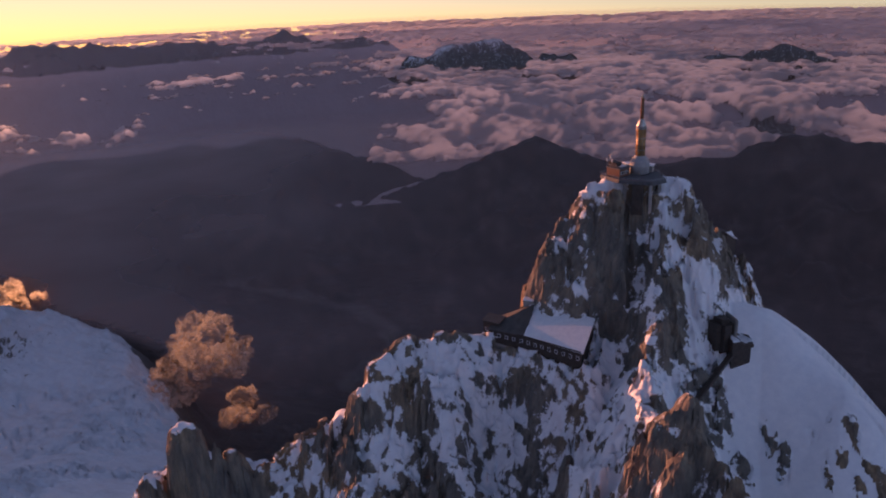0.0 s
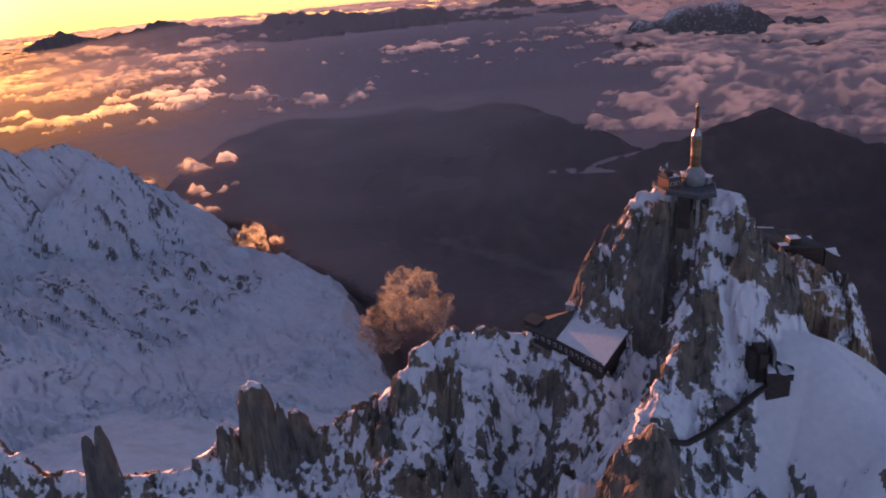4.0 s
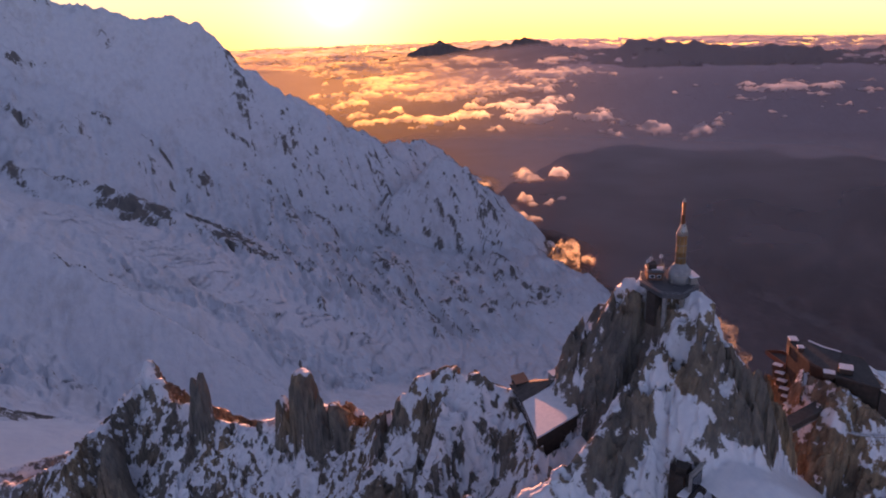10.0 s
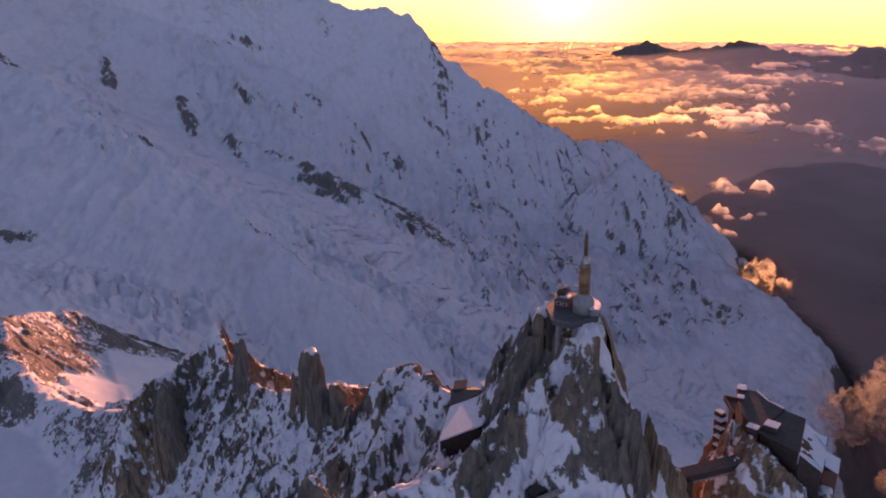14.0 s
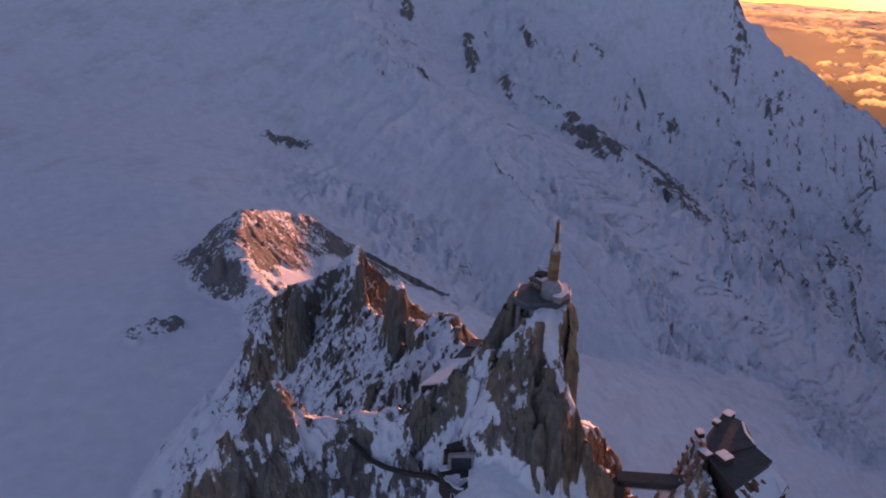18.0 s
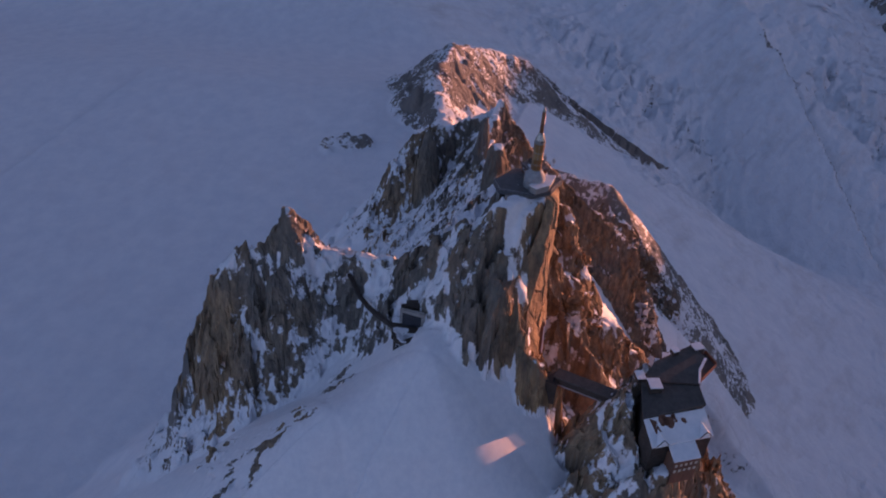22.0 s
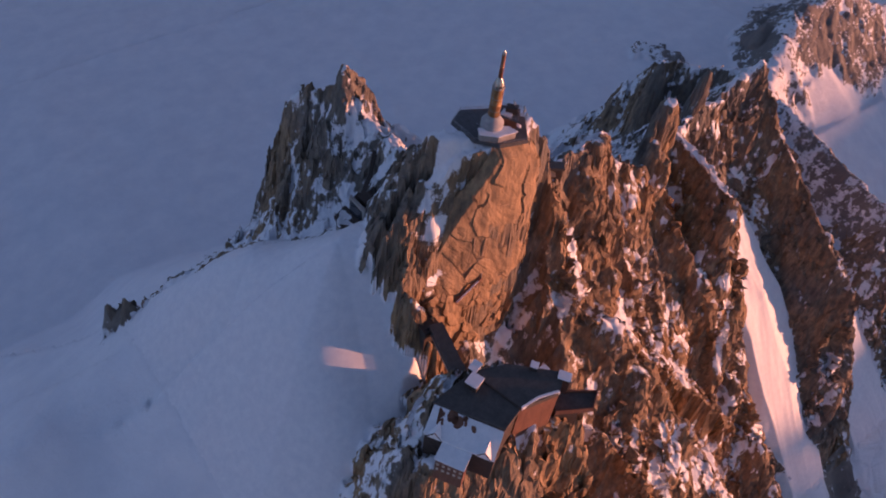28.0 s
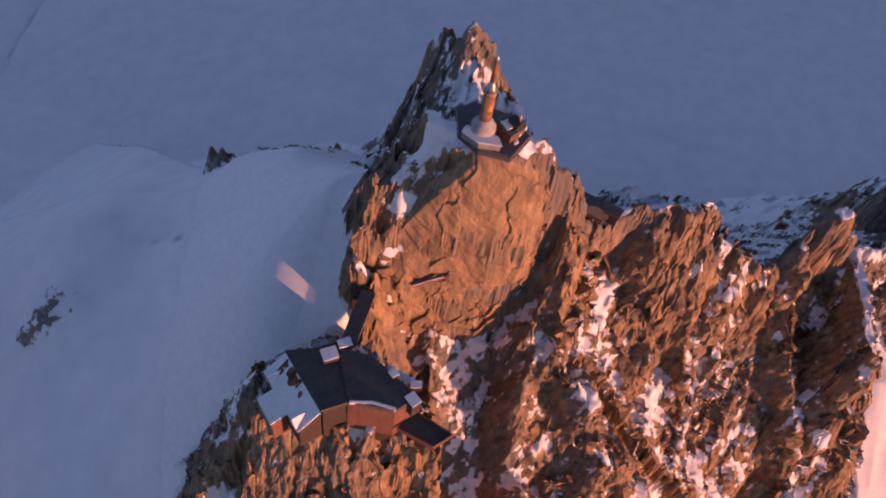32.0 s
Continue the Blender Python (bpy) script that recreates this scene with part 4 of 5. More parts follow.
grain = 0.55 * fbm(cross / 2.6, slant / 14, 4, 172) + 0.9 * fbm(cross / 11, slant / 30, 3, 173)
pa, pb, pu, pv = cells(cross / 9 + 0.4 * fbm(wx0 / 9, wz / 9, 2, 174), slant / 17, 175)
plates = 0.9 * pa + 1.2 * (pa * pu + pb * pv)
qa, qb, qu, qv = cells(wx0 / 5 + 0.3 * fbm(wx0 / 6, wz / 6, 2, 176), wz / 7, 177)
rough_low = smooth(70, 25, wz) + smooth(0.30, 0.12, wu) + smooth(0.78, 0.92, wu)
rag = (1.0 * qa + 1.4 * (qa * qu + qb * qv)) * np.clip(rough_low, 0, 1)
push = push + grain + 0.7 * plates + rag
ledge = smooth(0.05, 0.35, fbm(wx0 / 9, wz / 7, 3, 178)) * np.clip(0.8 * smooth(0.42, 0.2, wu) + 0.5 * smooth(40, 10, wz), 0, 1)
wsnow = 0.12 + 0.7 * ledge * smooth(4, 10, np.interp(wu, np.linspace(0, 1, 9), WALL_TOP) - wz)
wx1, wy1, wz1 = wx0 + ox * push, wy0 + oy * push, wz + 0.35 * rag
tagged(sheet("summit_wall", wx1, wy1, wz1, {"snow": wsnow, "wood": wsnow * 0, "rust_and_sunglow": 0.8 + wsnow * 0}, MASSIF, None, False, qa[:-1, :-1] * 0 > -1), "huge smooth orange-brown granite wall with a slanting grain", "rock wall", kind="structure")

# bearings: close in the stretch that is looked at, wide behind
azs = np.radians(np.concatenate([np.arange(-62, 24, 0.3), np.arange(24, 104, 0.15), np.arange(104, 118, 0.4), np.arange(118, 298.01, 3.0)]))
rads = np.concatenate([np.geomspace(420, 1150, 40), np.geomspace(1160, 6800, 440), np.geomspace(6840, 23500, 150)])
AZ, RR = np.meshgrid(azs, rads)
cx, cy = MID[0] - np.sin(AZ) * RR, MID[1] + np.cos(AZ) * RR
cz, crock, cwood = land(cx, cy)
fz = far_land(cx, cy)
isfar = fz > cz
cz = np.where((RR > 6000) & isfar, fz, cz)
cn = normals(cx, cy, cz)[..., 2]
csnow = open_snow(cx, cy, cn, crock) * (1 - smooth(0.0, 0.35, cwood))
farsnow = smooth(-1150, -650, cz + 350 * fbm(cx / 700, cy / 700, 4, 143)) * 0.45 + 0.36 * (RR > 9000) - 0.3 * (RR > 15500)
beyond = (RR > 6000) & isfar
csnow = np.where(beyond, farsnow, csnow)
cwood = np.where(beyond, np.where(RR > 9000, 0.3, 1.0), cwood)
hole = (cx > -1174) & (cx < 552) & (cy > -412) & (cy < 950)
cz = np.where(hole, cz - 12, cz)
qh = hole[:-1, :-1] & hole[1:, 1:] & hole[:-1, 1:] & hole[1:, :-1]
dx_, dy_, dz_ = drawn_in(cx, cy, cz)
tagged(sheet("ground", dx_, dy_, dz_, {"snow": csnow, "wood": cwood, "ice": crevassed(cx, cy)}, FAR_LAND, ~qh, True), "snowy glacier slopes, dark wooded valley and far mountain ranges", "mountains", kind="structure")
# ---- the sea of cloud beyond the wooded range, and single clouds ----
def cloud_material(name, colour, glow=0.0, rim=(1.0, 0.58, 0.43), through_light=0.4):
    m, n, l, bs = material(name, 1.0)
    co = position(n)
    l.new(mix(n, l, ramp(n, l, noise_node(n, l, co, 1 / 90.0, 5), [(0.35, (0, 0, 0)), (0.65, (1, 1, 1))]), tuple(0.9 * c for c in colour), colour), bs.inputs["Base Color"])
    bs.inputs["Specular IOR Level"].default_value = 0.0
    if glow:  # emission put in for evening light scattered in clouds and haze
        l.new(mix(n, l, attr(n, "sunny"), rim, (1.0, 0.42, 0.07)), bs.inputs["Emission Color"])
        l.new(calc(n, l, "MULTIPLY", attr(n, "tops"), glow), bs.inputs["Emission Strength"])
    b = n.new("ShaderNodeBump")
    b.inputs["Strength"].default_value, b.inputs["Distance"].default_value = 0.6, 14.0
    l.new(noise_node(n, l, co, 1 / 40.0, 5, 0.6), b.inputs["Height"])
    l.new(b.outputs[0], bs.inputs["Normal"])
    tr = n.new("ShaderNodeBsdfTranslucent")
    tr.inputs[0].default_value = (*colour, 1)
    mx = n.new("ShaderNodeMixShader")
    mx.inputs[0].default_value = through_light
    out = n["Material Output"]
    l.new(bs.outputs[0], mx.inputs[1]), l.new(tr.outputs[0], mx.inputs[2]), l.new(mx.outputs[0], out.inputs["Surface"])
    return m




def wisp_material():
    """Thin ragged cloud, broken through by holes; orange base and emission paint in sunset light."""
    m = cloud_material("thin_cloud", (0.78, 0.60, 0.50), 0.22, through_light=0.5)
    n, l = m.node_tree.nodes, m.node_tree.links
    out = n["Material Output"]
    solid = out.inputs["Surface"].links[0].from_socket
    tp, mx = n.new("ShaderNodeBsdfTransparent"), n.new("ShaderNodeMixShader")
    l.new(ramp(n, l, noise_node(n, l, position(n), 1 / 70.0, 7, 0.62), [(0.44, (0.0, 0.0, 0.0)), (0.68, (0.7, 0.7, 0.7))]), mx.inputs[0])
    l.new(tp.outputs[0], mx.inputs[1]), l.new(solid, mx.inputs[2]), l.new(mx.outputs[0], out.inputs["Surface"])
    return m


WISP = wisp_material()
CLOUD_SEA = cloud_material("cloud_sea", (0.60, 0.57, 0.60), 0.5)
thin, tp, mx = CLOUD_SEA.node_tree, CLOUD_SEA.node_tree.nodes.new("ShaderNodeBsdfTransparent"), CLOUD_SEA.node_tree.nodes.new("ShaderNodeMixShader")
solid = thin.nodes["Material Output"].inputs["Surface"].links[0].from_socket  # ragged, see-through edges
thin.links.new(ramp(thin.nodes, thin.links, calc(thin.nodes, thin.links, "ADD", attr(thin.nodes, "body"), calc(thin.nodes, thin.links, "MULTIPLY", calc(thin.nodes, thin.links, "SUBTRACT", noise_node(thin.nodes, thin.links, position(thin.nodes), 1 / 45.0, 5, 0.65), 0.5), 0.9)), [(0.12, (0, 0, 0)), (0.75, (1, 1, 1))]), mx.inputs[0])
thin.links.new(tp.outputs[0], mx.inputs[1]), thin.links.new(solid, mx.inputs[2]), thin.links.new(mx.outputs[0], thin.nodes["Material Output"].inputs["Surface"])
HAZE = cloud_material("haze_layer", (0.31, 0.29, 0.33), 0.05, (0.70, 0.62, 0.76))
saz = np.radians(np.arange(-62, 100, 0.21))
srad = np.concatenate([np.geomspace(5000, 7400, 75), np.geomspace(7440, 23400, 240)])
SA, SR = np.meshgrid(saz, srad)
deg = np.degrees(SA)
sx, sy = MID[0] - np.sin(SA) * SR, MID[1] + np.cos(SA) * SR
# thick to the north, broken banks to the west, thin over the hazy lowland between
cover = 0.26 * smooth(6, -6, deg) - 0.22 * smooth(0, 12, deg) * smooth(40, 32, deg) - (0.04 + 0.10 * smooth(12500, 10000, SR)) * smooth(33, 42, deg) + 0.5 * smooth(15000, 22500, SR) - 0.15 * smooth(9000, 7400, SR) + 0.34 * smooth(11, 3, deg) * smooth(-26, -17, deg) * smooth(6600, 7500, SR) * smooth(13500, 11500, SR) - 1.2 * smooth(7900, 7500, SR) * smooth(36, 30, deg)
patches = 0.55 * fbm(sx / 2200, sy / 2200, 3, 151) + (0.6 + 0.15 * smooth(30, 42, deg)) * fbm(sx / 340, sy / 340, 4, 152, 0.62)
billow = 1 - 1.8 * np.abs(fbm(sx / 260, sy / 260, 5, 153, 0.62))
height = patches + cover
lift = smooth(-0.02, 0.3, height)
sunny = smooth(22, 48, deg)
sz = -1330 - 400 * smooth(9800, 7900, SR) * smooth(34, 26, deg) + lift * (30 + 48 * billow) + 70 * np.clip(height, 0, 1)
# emission strength: billow tops and the sun's side brighter, as painted sunset light
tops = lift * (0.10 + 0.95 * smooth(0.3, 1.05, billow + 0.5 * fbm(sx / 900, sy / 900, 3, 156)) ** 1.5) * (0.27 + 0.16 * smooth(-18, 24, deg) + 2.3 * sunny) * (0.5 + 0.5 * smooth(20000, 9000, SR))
cxx, cyy, czz = drawn_in(sx, sy, sz)
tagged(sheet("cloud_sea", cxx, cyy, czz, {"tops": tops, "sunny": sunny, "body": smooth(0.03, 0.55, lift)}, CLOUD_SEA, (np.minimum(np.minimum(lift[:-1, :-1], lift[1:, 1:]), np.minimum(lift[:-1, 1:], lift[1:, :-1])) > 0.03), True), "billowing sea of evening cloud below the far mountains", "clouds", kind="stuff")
# the haze sheet emits, most near the sun's bearing, to imitate sunlit air
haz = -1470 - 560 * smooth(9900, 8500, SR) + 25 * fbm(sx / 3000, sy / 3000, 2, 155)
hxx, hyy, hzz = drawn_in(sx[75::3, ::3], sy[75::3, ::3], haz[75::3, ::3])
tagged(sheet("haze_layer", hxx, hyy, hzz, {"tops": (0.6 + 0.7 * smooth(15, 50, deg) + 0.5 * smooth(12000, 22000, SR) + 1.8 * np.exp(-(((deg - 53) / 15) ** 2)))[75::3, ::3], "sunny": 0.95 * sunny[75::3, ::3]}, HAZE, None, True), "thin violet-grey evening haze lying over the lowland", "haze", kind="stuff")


# high thin haze before the last ranges; emission paints sunset glow on the sun's side
hsx, hsy, hsr, hdeg = sx[90::4, ::4], sy[90::4, ::4], SR[90::4, ::4], deg[90::4, ::4]
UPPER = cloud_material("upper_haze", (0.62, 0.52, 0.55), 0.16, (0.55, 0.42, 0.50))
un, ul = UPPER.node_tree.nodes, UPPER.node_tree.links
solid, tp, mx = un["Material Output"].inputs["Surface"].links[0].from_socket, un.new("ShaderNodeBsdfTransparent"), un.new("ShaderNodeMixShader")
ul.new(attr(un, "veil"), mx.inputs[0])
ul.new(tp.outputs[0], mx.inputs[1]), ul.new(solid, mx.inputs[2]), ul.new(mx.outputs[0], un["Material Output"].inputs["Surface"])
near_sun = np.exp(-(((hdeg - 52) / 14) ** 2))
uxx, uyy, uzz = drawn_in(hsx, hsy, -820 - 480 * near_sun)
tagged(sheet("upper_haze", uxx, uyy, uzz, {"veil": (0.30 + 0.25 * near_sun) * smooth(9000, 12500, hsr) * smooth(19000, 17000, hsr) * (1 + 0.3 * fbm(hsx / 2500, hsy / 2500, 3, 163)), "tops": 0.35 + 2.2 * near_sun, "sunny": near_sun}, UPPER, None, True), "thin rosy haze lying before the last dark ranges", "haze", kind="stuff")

# a thin veil over the valley, thinning out where the slopes rise through it
vx, vy = np.meshgrid(np.arange(-6200, 6201, 50.0), np.arange(1500, 9400, 50.0))
vz0, _, _ = land(vx, vy)
vd = np.hypot(vx - MID[0], vy - MID[1])
clear = -1340 - vz0
# denser and brighter to the west, in place of sunlit air
veil = smooth(0, 250, clear) * smooth(1900, 3200, vd) * smooth(9200, 7800, vd) * (0.40 + 0.14 * fbm(vx / 900, vy / 900, 4, 161)) * (0.3 + 0.9 * smooth(-1500, 3500, -vx))
vxx, vyy, vzz = drawn_in(vx, vy, -1340 + 0 * vx)
m, n, l, bs = material("thin_haze", 1.0)
bs.inputs["Base Color"].default_value = (0.72, 0.53, 0.50, 1)
bs.inputs["Specular IOR Level"].default_value = 0.0
tp = n.new("ShaderNodeBsdfTransparent")
mx = n.new("ShaderNodeMixShader")
l.new(attr(n, "veil"), mx.inputs[0])
l.new(tp.outputs[0], mx.inputs[1]), l.new(bs.outputs[0], mx.inputs[2]), l.new(mx.outputs[0], n["Material Output"].inputs["Surface"])
tagged(sheet("valley_haze", vxx, vyy, vzz, {"veil": veil}, m), "thin dusky haze hanging over the deep valley", "haze", kind="stuff")


def cumulus(name, at, size, flat, count, seed, label, bright=1.0):
    """A ragged cloud: many lumps of different size, pushed in and out by noise."""
    rnd = random.Random(seed)
    me = bpy.data.meshes.new(name)
    bm = bmesh.new()
    lumps = []
    for k in range(count):
        u, v, w = rnd.gauss(0, 0.25), rnd.gauss(0, 0.25), rnd.gauss(0, 0.2)
        r = size * rnd.uniform(0.10, 0.24) * (1.2 - 0.6 * min(1.0, math.hypot(u, v)))
        bmesh.ops.create_icosphere(bm, subdivisions=4, radius=r, matrix=Matrix.Translation((u * size, v * size, w * size * flat + 0.25 * r)) @ Matrix.Diagonal((1, 1, max(0.5, flat), 1)))
        lumps.append((Vector((u * size, v * size, w * size * flat + 0.25 * r)), r, max(0.5, flat)))
    # keep the outer skin only
    inner = [v for v in bm.verts if any(Vector((v.co.x - c.x, v.co.y - c.y, (v.co.z - c.z) / f)).length < 0.97 * r for c, r, f in lumps)]
    bmesh.ops.delete(bm, geom=inner, context='VERTS')
    bm.to_mesh(me)
    bm.free()
    co = np.zeros(len(me.vertices) * 3, np.float32)
    me.vertices.foreach_get("co", co)
    co = co.reshape(-1, 3).astype(np.float64)
    nr = np.zeros(len(me.vertices) * 3, np.float32)
    me.vertices.foreach_get("normal", nr)
    s = size / 12
    d = 0.09 * size * vnoise3(co[:, 0] / s, co[:, 1] / s, co[:, 2] / s, seed) + 0.06 * size * (1 - 2 * np.abs(vnoise3(co[:, 0] / s * 2.2, co[:, 1] / s * 2.2, co[:, 2] / s * 2.2, seed + 1)))
    co += nr.reshape(-1, 3) * d[:, None]
    me.vertices.foreach_set("co", co.astype(np.float32).ravel())
    me.polygons.foreach_set("use_smooth", np.ones(len(me.polygons), bool))
    # upper and sun-facing parts emit more, in place of real sunlight on them
    high = smooth(-0.25, 0.35, co[:, 2] / (size * flat) - 0.45 * (co[:, 0] * 0.77 - co[:, 1] * 0.64) / size + 0.5 * vnoise3(co[:, 0] / s, co[:, 1] / s, co[:, 2] / s, seed + 2))
    for key, val in (("tops", bright * (0.05 + 0.95 * high ** 1.5)), ("sunny", 0.75 + 0 * high)):
        me.attributes.new(key, "FLOAT", "POINT").data.foreach_set("value", val.astype(np.float32))
    me.materials.append(WISP)
    me.update()
    ob = tagged(new(name, me), label, "cloud")
    ob.location = drawn_in(*[np.float64(c) for c in at])
    return ob


cumulus("cloud", (-961, 2658, -1170), 310, 0.9, 20, 3, "ragged cloud with a painted orange sunset glow over the dark valley")
cumulus("cloud", (-830, 2560, -1330), 200, 0.5, 9, 4, "small dim cloud hanging low in the valley")
cumulus("cloud", (-2406, 3709, -1385), 270, 0.4, 10, 5, "small bright orange cloud on the end of a snowy spur", 3.5)
# ---- building blocks for things ----
def part(name, bm, mat, parent=None, label=""):
    me = bpy.data.meshes.new(name)
    bm.to_mesh(me)
    bm.free()
    me.materials.append(mat)
    ob = new(name, me)
    if parent is not None:
        ob.parent = parent
    if label:
        ob["label"] = label
    return ob


def prism(pts, z0, z1, bm=None):
    """An upright block over a plan; z0 and z1 are heights, or one height for each corner."""
    bm = bm or bmesh.new()
    lows = z0 if isinstance(z0, (list, tuple)) else [z0] * len(pts)
    tops = z1 if isinstance(z1, (list, tuple)) else [z1] * len(pts)
    lo = [bm.verts.new((x, y, z)) for (x, y), z in zip(pts, lows)]
    hi = [bm.verts.new((x, y, z)) for (x, y), z in zip(pts, tops)]
    faces = [bm.faces.new(lo[::-1]), bm.faces.new(hi)]
    for i in range(len(pts)):
        j = (i + 1) % len(pts)
        faces.append(bm.faces.new((lo[i], lo[j], hi[j], hi[i])))
    bmesh.ops.recalc_face_normals(bm, faces=faces)
    return bm


def soft_block(pts, z0, z1, edge=0.25):
    bm = prism(pts, z0, z1)
    bmesh.ops.bevel(bm, geom=list(bm.edges), offset=edge, segments=2, affect="EDGES", clamp_overlap=True)
    return bm


def lathe(profile, seg=28):
    bm = bmesh.new()
    rings = [[bm.verts.new((r * math.cos(2 * math.pi * k / seg), r * math.sin(2 * math.pi * k / seg), z)) for k in range(seg)] for r, z in profile]
    for a, b in zip(rings, rings[1:]):
        for k in range(seg):
            bm.faces.new((a[k], a[(k + 1) % seg], b[(k + 1) % seg], b[k])).smooth = True
    bm.faces.new(rings[0][::-1]), bm.faces.new(rings[-1])
    return bm


def bar(a, b, r, bm=None, seg=6):
    """A round bar from a to b."""
    bm = bm or bmesh.new()
    a, b = Vector(a), Vector(b)
    m = Matrix.Translation((a + b) / 2) @ (b - a).to_track_quat("Z", "Y").to_matrix().to_4x4()
    bmesh.ops.create_cone(bm, cap_ends=True, segments=seg, radius1=r, radius2=r, depth=(b - a).length, matrix=m)
    return bm


def beam(a, b, w, h, bm=None):
    """A square beam from a to b, w wide and h high."""
    bm = bm or bmesh.new()
    a, b = Vector(a), Vector(b)
    along = (b - a).normalized()
    side = along.cross(Vector((0, 0, 1))).normalized()
    up = side.cross(along)
    m = Matrix((side, along, up)).transposed().to_4x4()
    bmesh.ops.create_cube(bm, size=1, matrix=Matrix.Translation((a + b) / 2) @ m @ Matrix.Diagonal((w, (b - a).length, h, 1)))
    return bm


def thing(name, at, label, category, group="", kind=""):
    ob = tagged(new(name), label, category, group, kind)
    ob.location = at
    return ob


def window(parent, a, b, z0, z1, out, lit=False):
    """A window in a wall that runs from a to b (plan); out: the wall's outward way."""
    (ax, ay), (bx, by) = a, b
    ox, oy = out
    fr = part("window_frame", prism([(ax, ay), (bx, by), (bx + 0.10 * ox, by + 0.10 * oy), (ax + 0.10 * ox, ay + 0.10 * oy)], z0, z1), WHITE_PAINT, parent)
    c = 0.14
    ax2, ay2, bx2, by2 = ax + c * (bx - ax), ay + c * (by - ay), bx - c * (bx - ax), by - c * (by - ay)
    part("pane", prism([(ax2, ay2), (bx2, by2), (bx2 + 0.13 * ox, by2 + 0.13 * oy), (ax2 + 0.13 * ox, ay2 + 0.13 * oy)], z0 + 0.18, z1 - 0.18), GLASS, fr)


def rail(parent, pts, z, height=1.1, gap=2.0):
    """Posts and two rails along a line of plan points."""
    for (ax, ay), (bx, by) in zip(pts, pts[1:]):
        length = math.hypot(bx - ax, by - ay)
        count = max(1, round(length / gap))
        for k in range(count + 1):
            t = k / count
            part("post", bar((ax + (bx - ax) * t, ay + (by - ay) * t, z), (ax + (bx - ax) * t, ay + (by - ay) * t, z + height), 0.06, None, 5), STEEL, parent)
        for h in (0.55, 1.0):
            part("rail", bar((ax, ay, z + h * height), (bx, by, z + h * height), 0.05, None, 5), STEEL, parent)


GLASS = plain_material("dark_window_glass", [(0.02, 0.022, 0.03), (0.04, 0.045, 0.055)], 2.0, 0.12, 0.0, 0.0)
LIT_CLOTH = plain_material("pale_blind", [(0.5, 0.46, 0.38), (0.6, 0.55, 0.46)], 1.0, 0.8)

# ---- summit terrace with its mast ----
TZ = 127.0
mast = thing("antenna_mast", (84.3, 332.4, TZ), "tall rocket-shaped ochre antenna mast on a summit terrace", "mast")
part("plinth", lathe([(4.3, 0), (4.3, 5.2), (4.1, 5.4), (3.2, 6.6), (2.5, 7.6), (2.2, 8.0)]), PLINTH_GREY, mast, "broad pale concrete plinth")
part("drum", lathe([(2.1, 8.0), (2.1, 12.6), (2.18, 12.65), (2.18, 12.95), (2.1, 13.0), (2.1, 19.0), (2.22, 19.1), (2.22, 19.7)]), MAST_GOLD, mast)
part("collar", lathe([(2.3, 19.7), (2.3, 20.4), (2.15, 20.5)]), MAST_GREY, mast)
part("cone", lathe([(2.15, 20.5), (1.95, 21.4), (1.05, 23.9), (0.85, 24.3)]), MAST_METAL, mast, "dull metal tapering cone")
part("spike", lathe([(0.78, 24.3), (0.78, 28.0), (0.84, 28.05), (0.84, 28.3), (0.74, 28.35), (0.72, 33.2)]), MAST_RED, mast, "red-brown slender upper tube")
part("tip", lathe([(0.74, 33.2), (0.7, 33.7), (0.3, 34.5), (0.08, 35.0)]), MAST_METAL, mast, "pale metal tip")
for k in range(8):
    a = radians(45 * k + 8)
    part("panel_joint", bar((2.12 * math.cos(a), 2.12 * math.sin(a), 8.0), (2.12 * math.cos(a), 2.12 * math.sin(a), 19.0), 0.07), MAST_GREY, mast)
for z in (3.0, 10.4, 15.6):
    r = 4.34 if z < 6 else 2.14
    part("band", lathe([(r, z), (r + 0.06, z + 0.05), (r + 0.06, z + 0.25), (r, z + 0.3)]), MAST_GREY, mast)
part("ladder", beam((2.3, -0.9, 8.0), (2.3, -0.9, 19.5), 0.45, 0.12), STEEL, mast)
for ang in (20, 140, 260):
    c, s = math.cos(radians(ang)), math.sin(radians(ang))
    part("buttress", prism([(3.3 * c - 0.3 * s, 3.3 * s + 0.3 * c), (3.3 * c + 0.3 * s, 3.3 * s - 0.3 * c), (4.6 * c + 0.3 * s, 4.6 * s - 0.3 * c), (4.6 * c - 0.3 * s, 4.6 * s + 0.3 * c)], 0, [4.6, 4.6, 0.6, 0.6]), CONCRETE, mast)

deck = thing("summit_terrace", (0, 0, 0), "dark steel viewing terrace on the rock summit", "terrace")
DECK = [(67, 332), (73, 322), (86, 316), (93, 320), (92.5, 333), (86, 340), (75, 343)]
part("deck", prism(DECK, TZ - 0.9, TZ), DECK_GREY, deck)
part("fascia", prism([(x + 0.02 * (x - 83), y + 0.02 * (y - 329)) for x, y in DECK], TZ - 1.6, TZ - 0.9), DECK_GREY, deck)
rail(deck, DECK + DECK[:1], TZ)
for px_, py_ in ((70, 331), (76, 323), (86, 318.5), (91, 323)):
    part("pillar", prism([(px_ - 0.7, py_ - 0.7), (px_ + 0.7, py_ - 0.7), (px_ + 0.7, py_ + 0.7), (px_ - 0.7, py_ + 0.7)], TZ - 16, TZ - 1.6), CONCRETE, deck)
part("lift_shaft", prism([(78, 318.5), (82.5, 316.8), (83.8, 320.5), (79.5, 322)], TZ - 15, TZ - 1.6), TIMBER_DARK, deck, "dark lift shaft below the terrace")

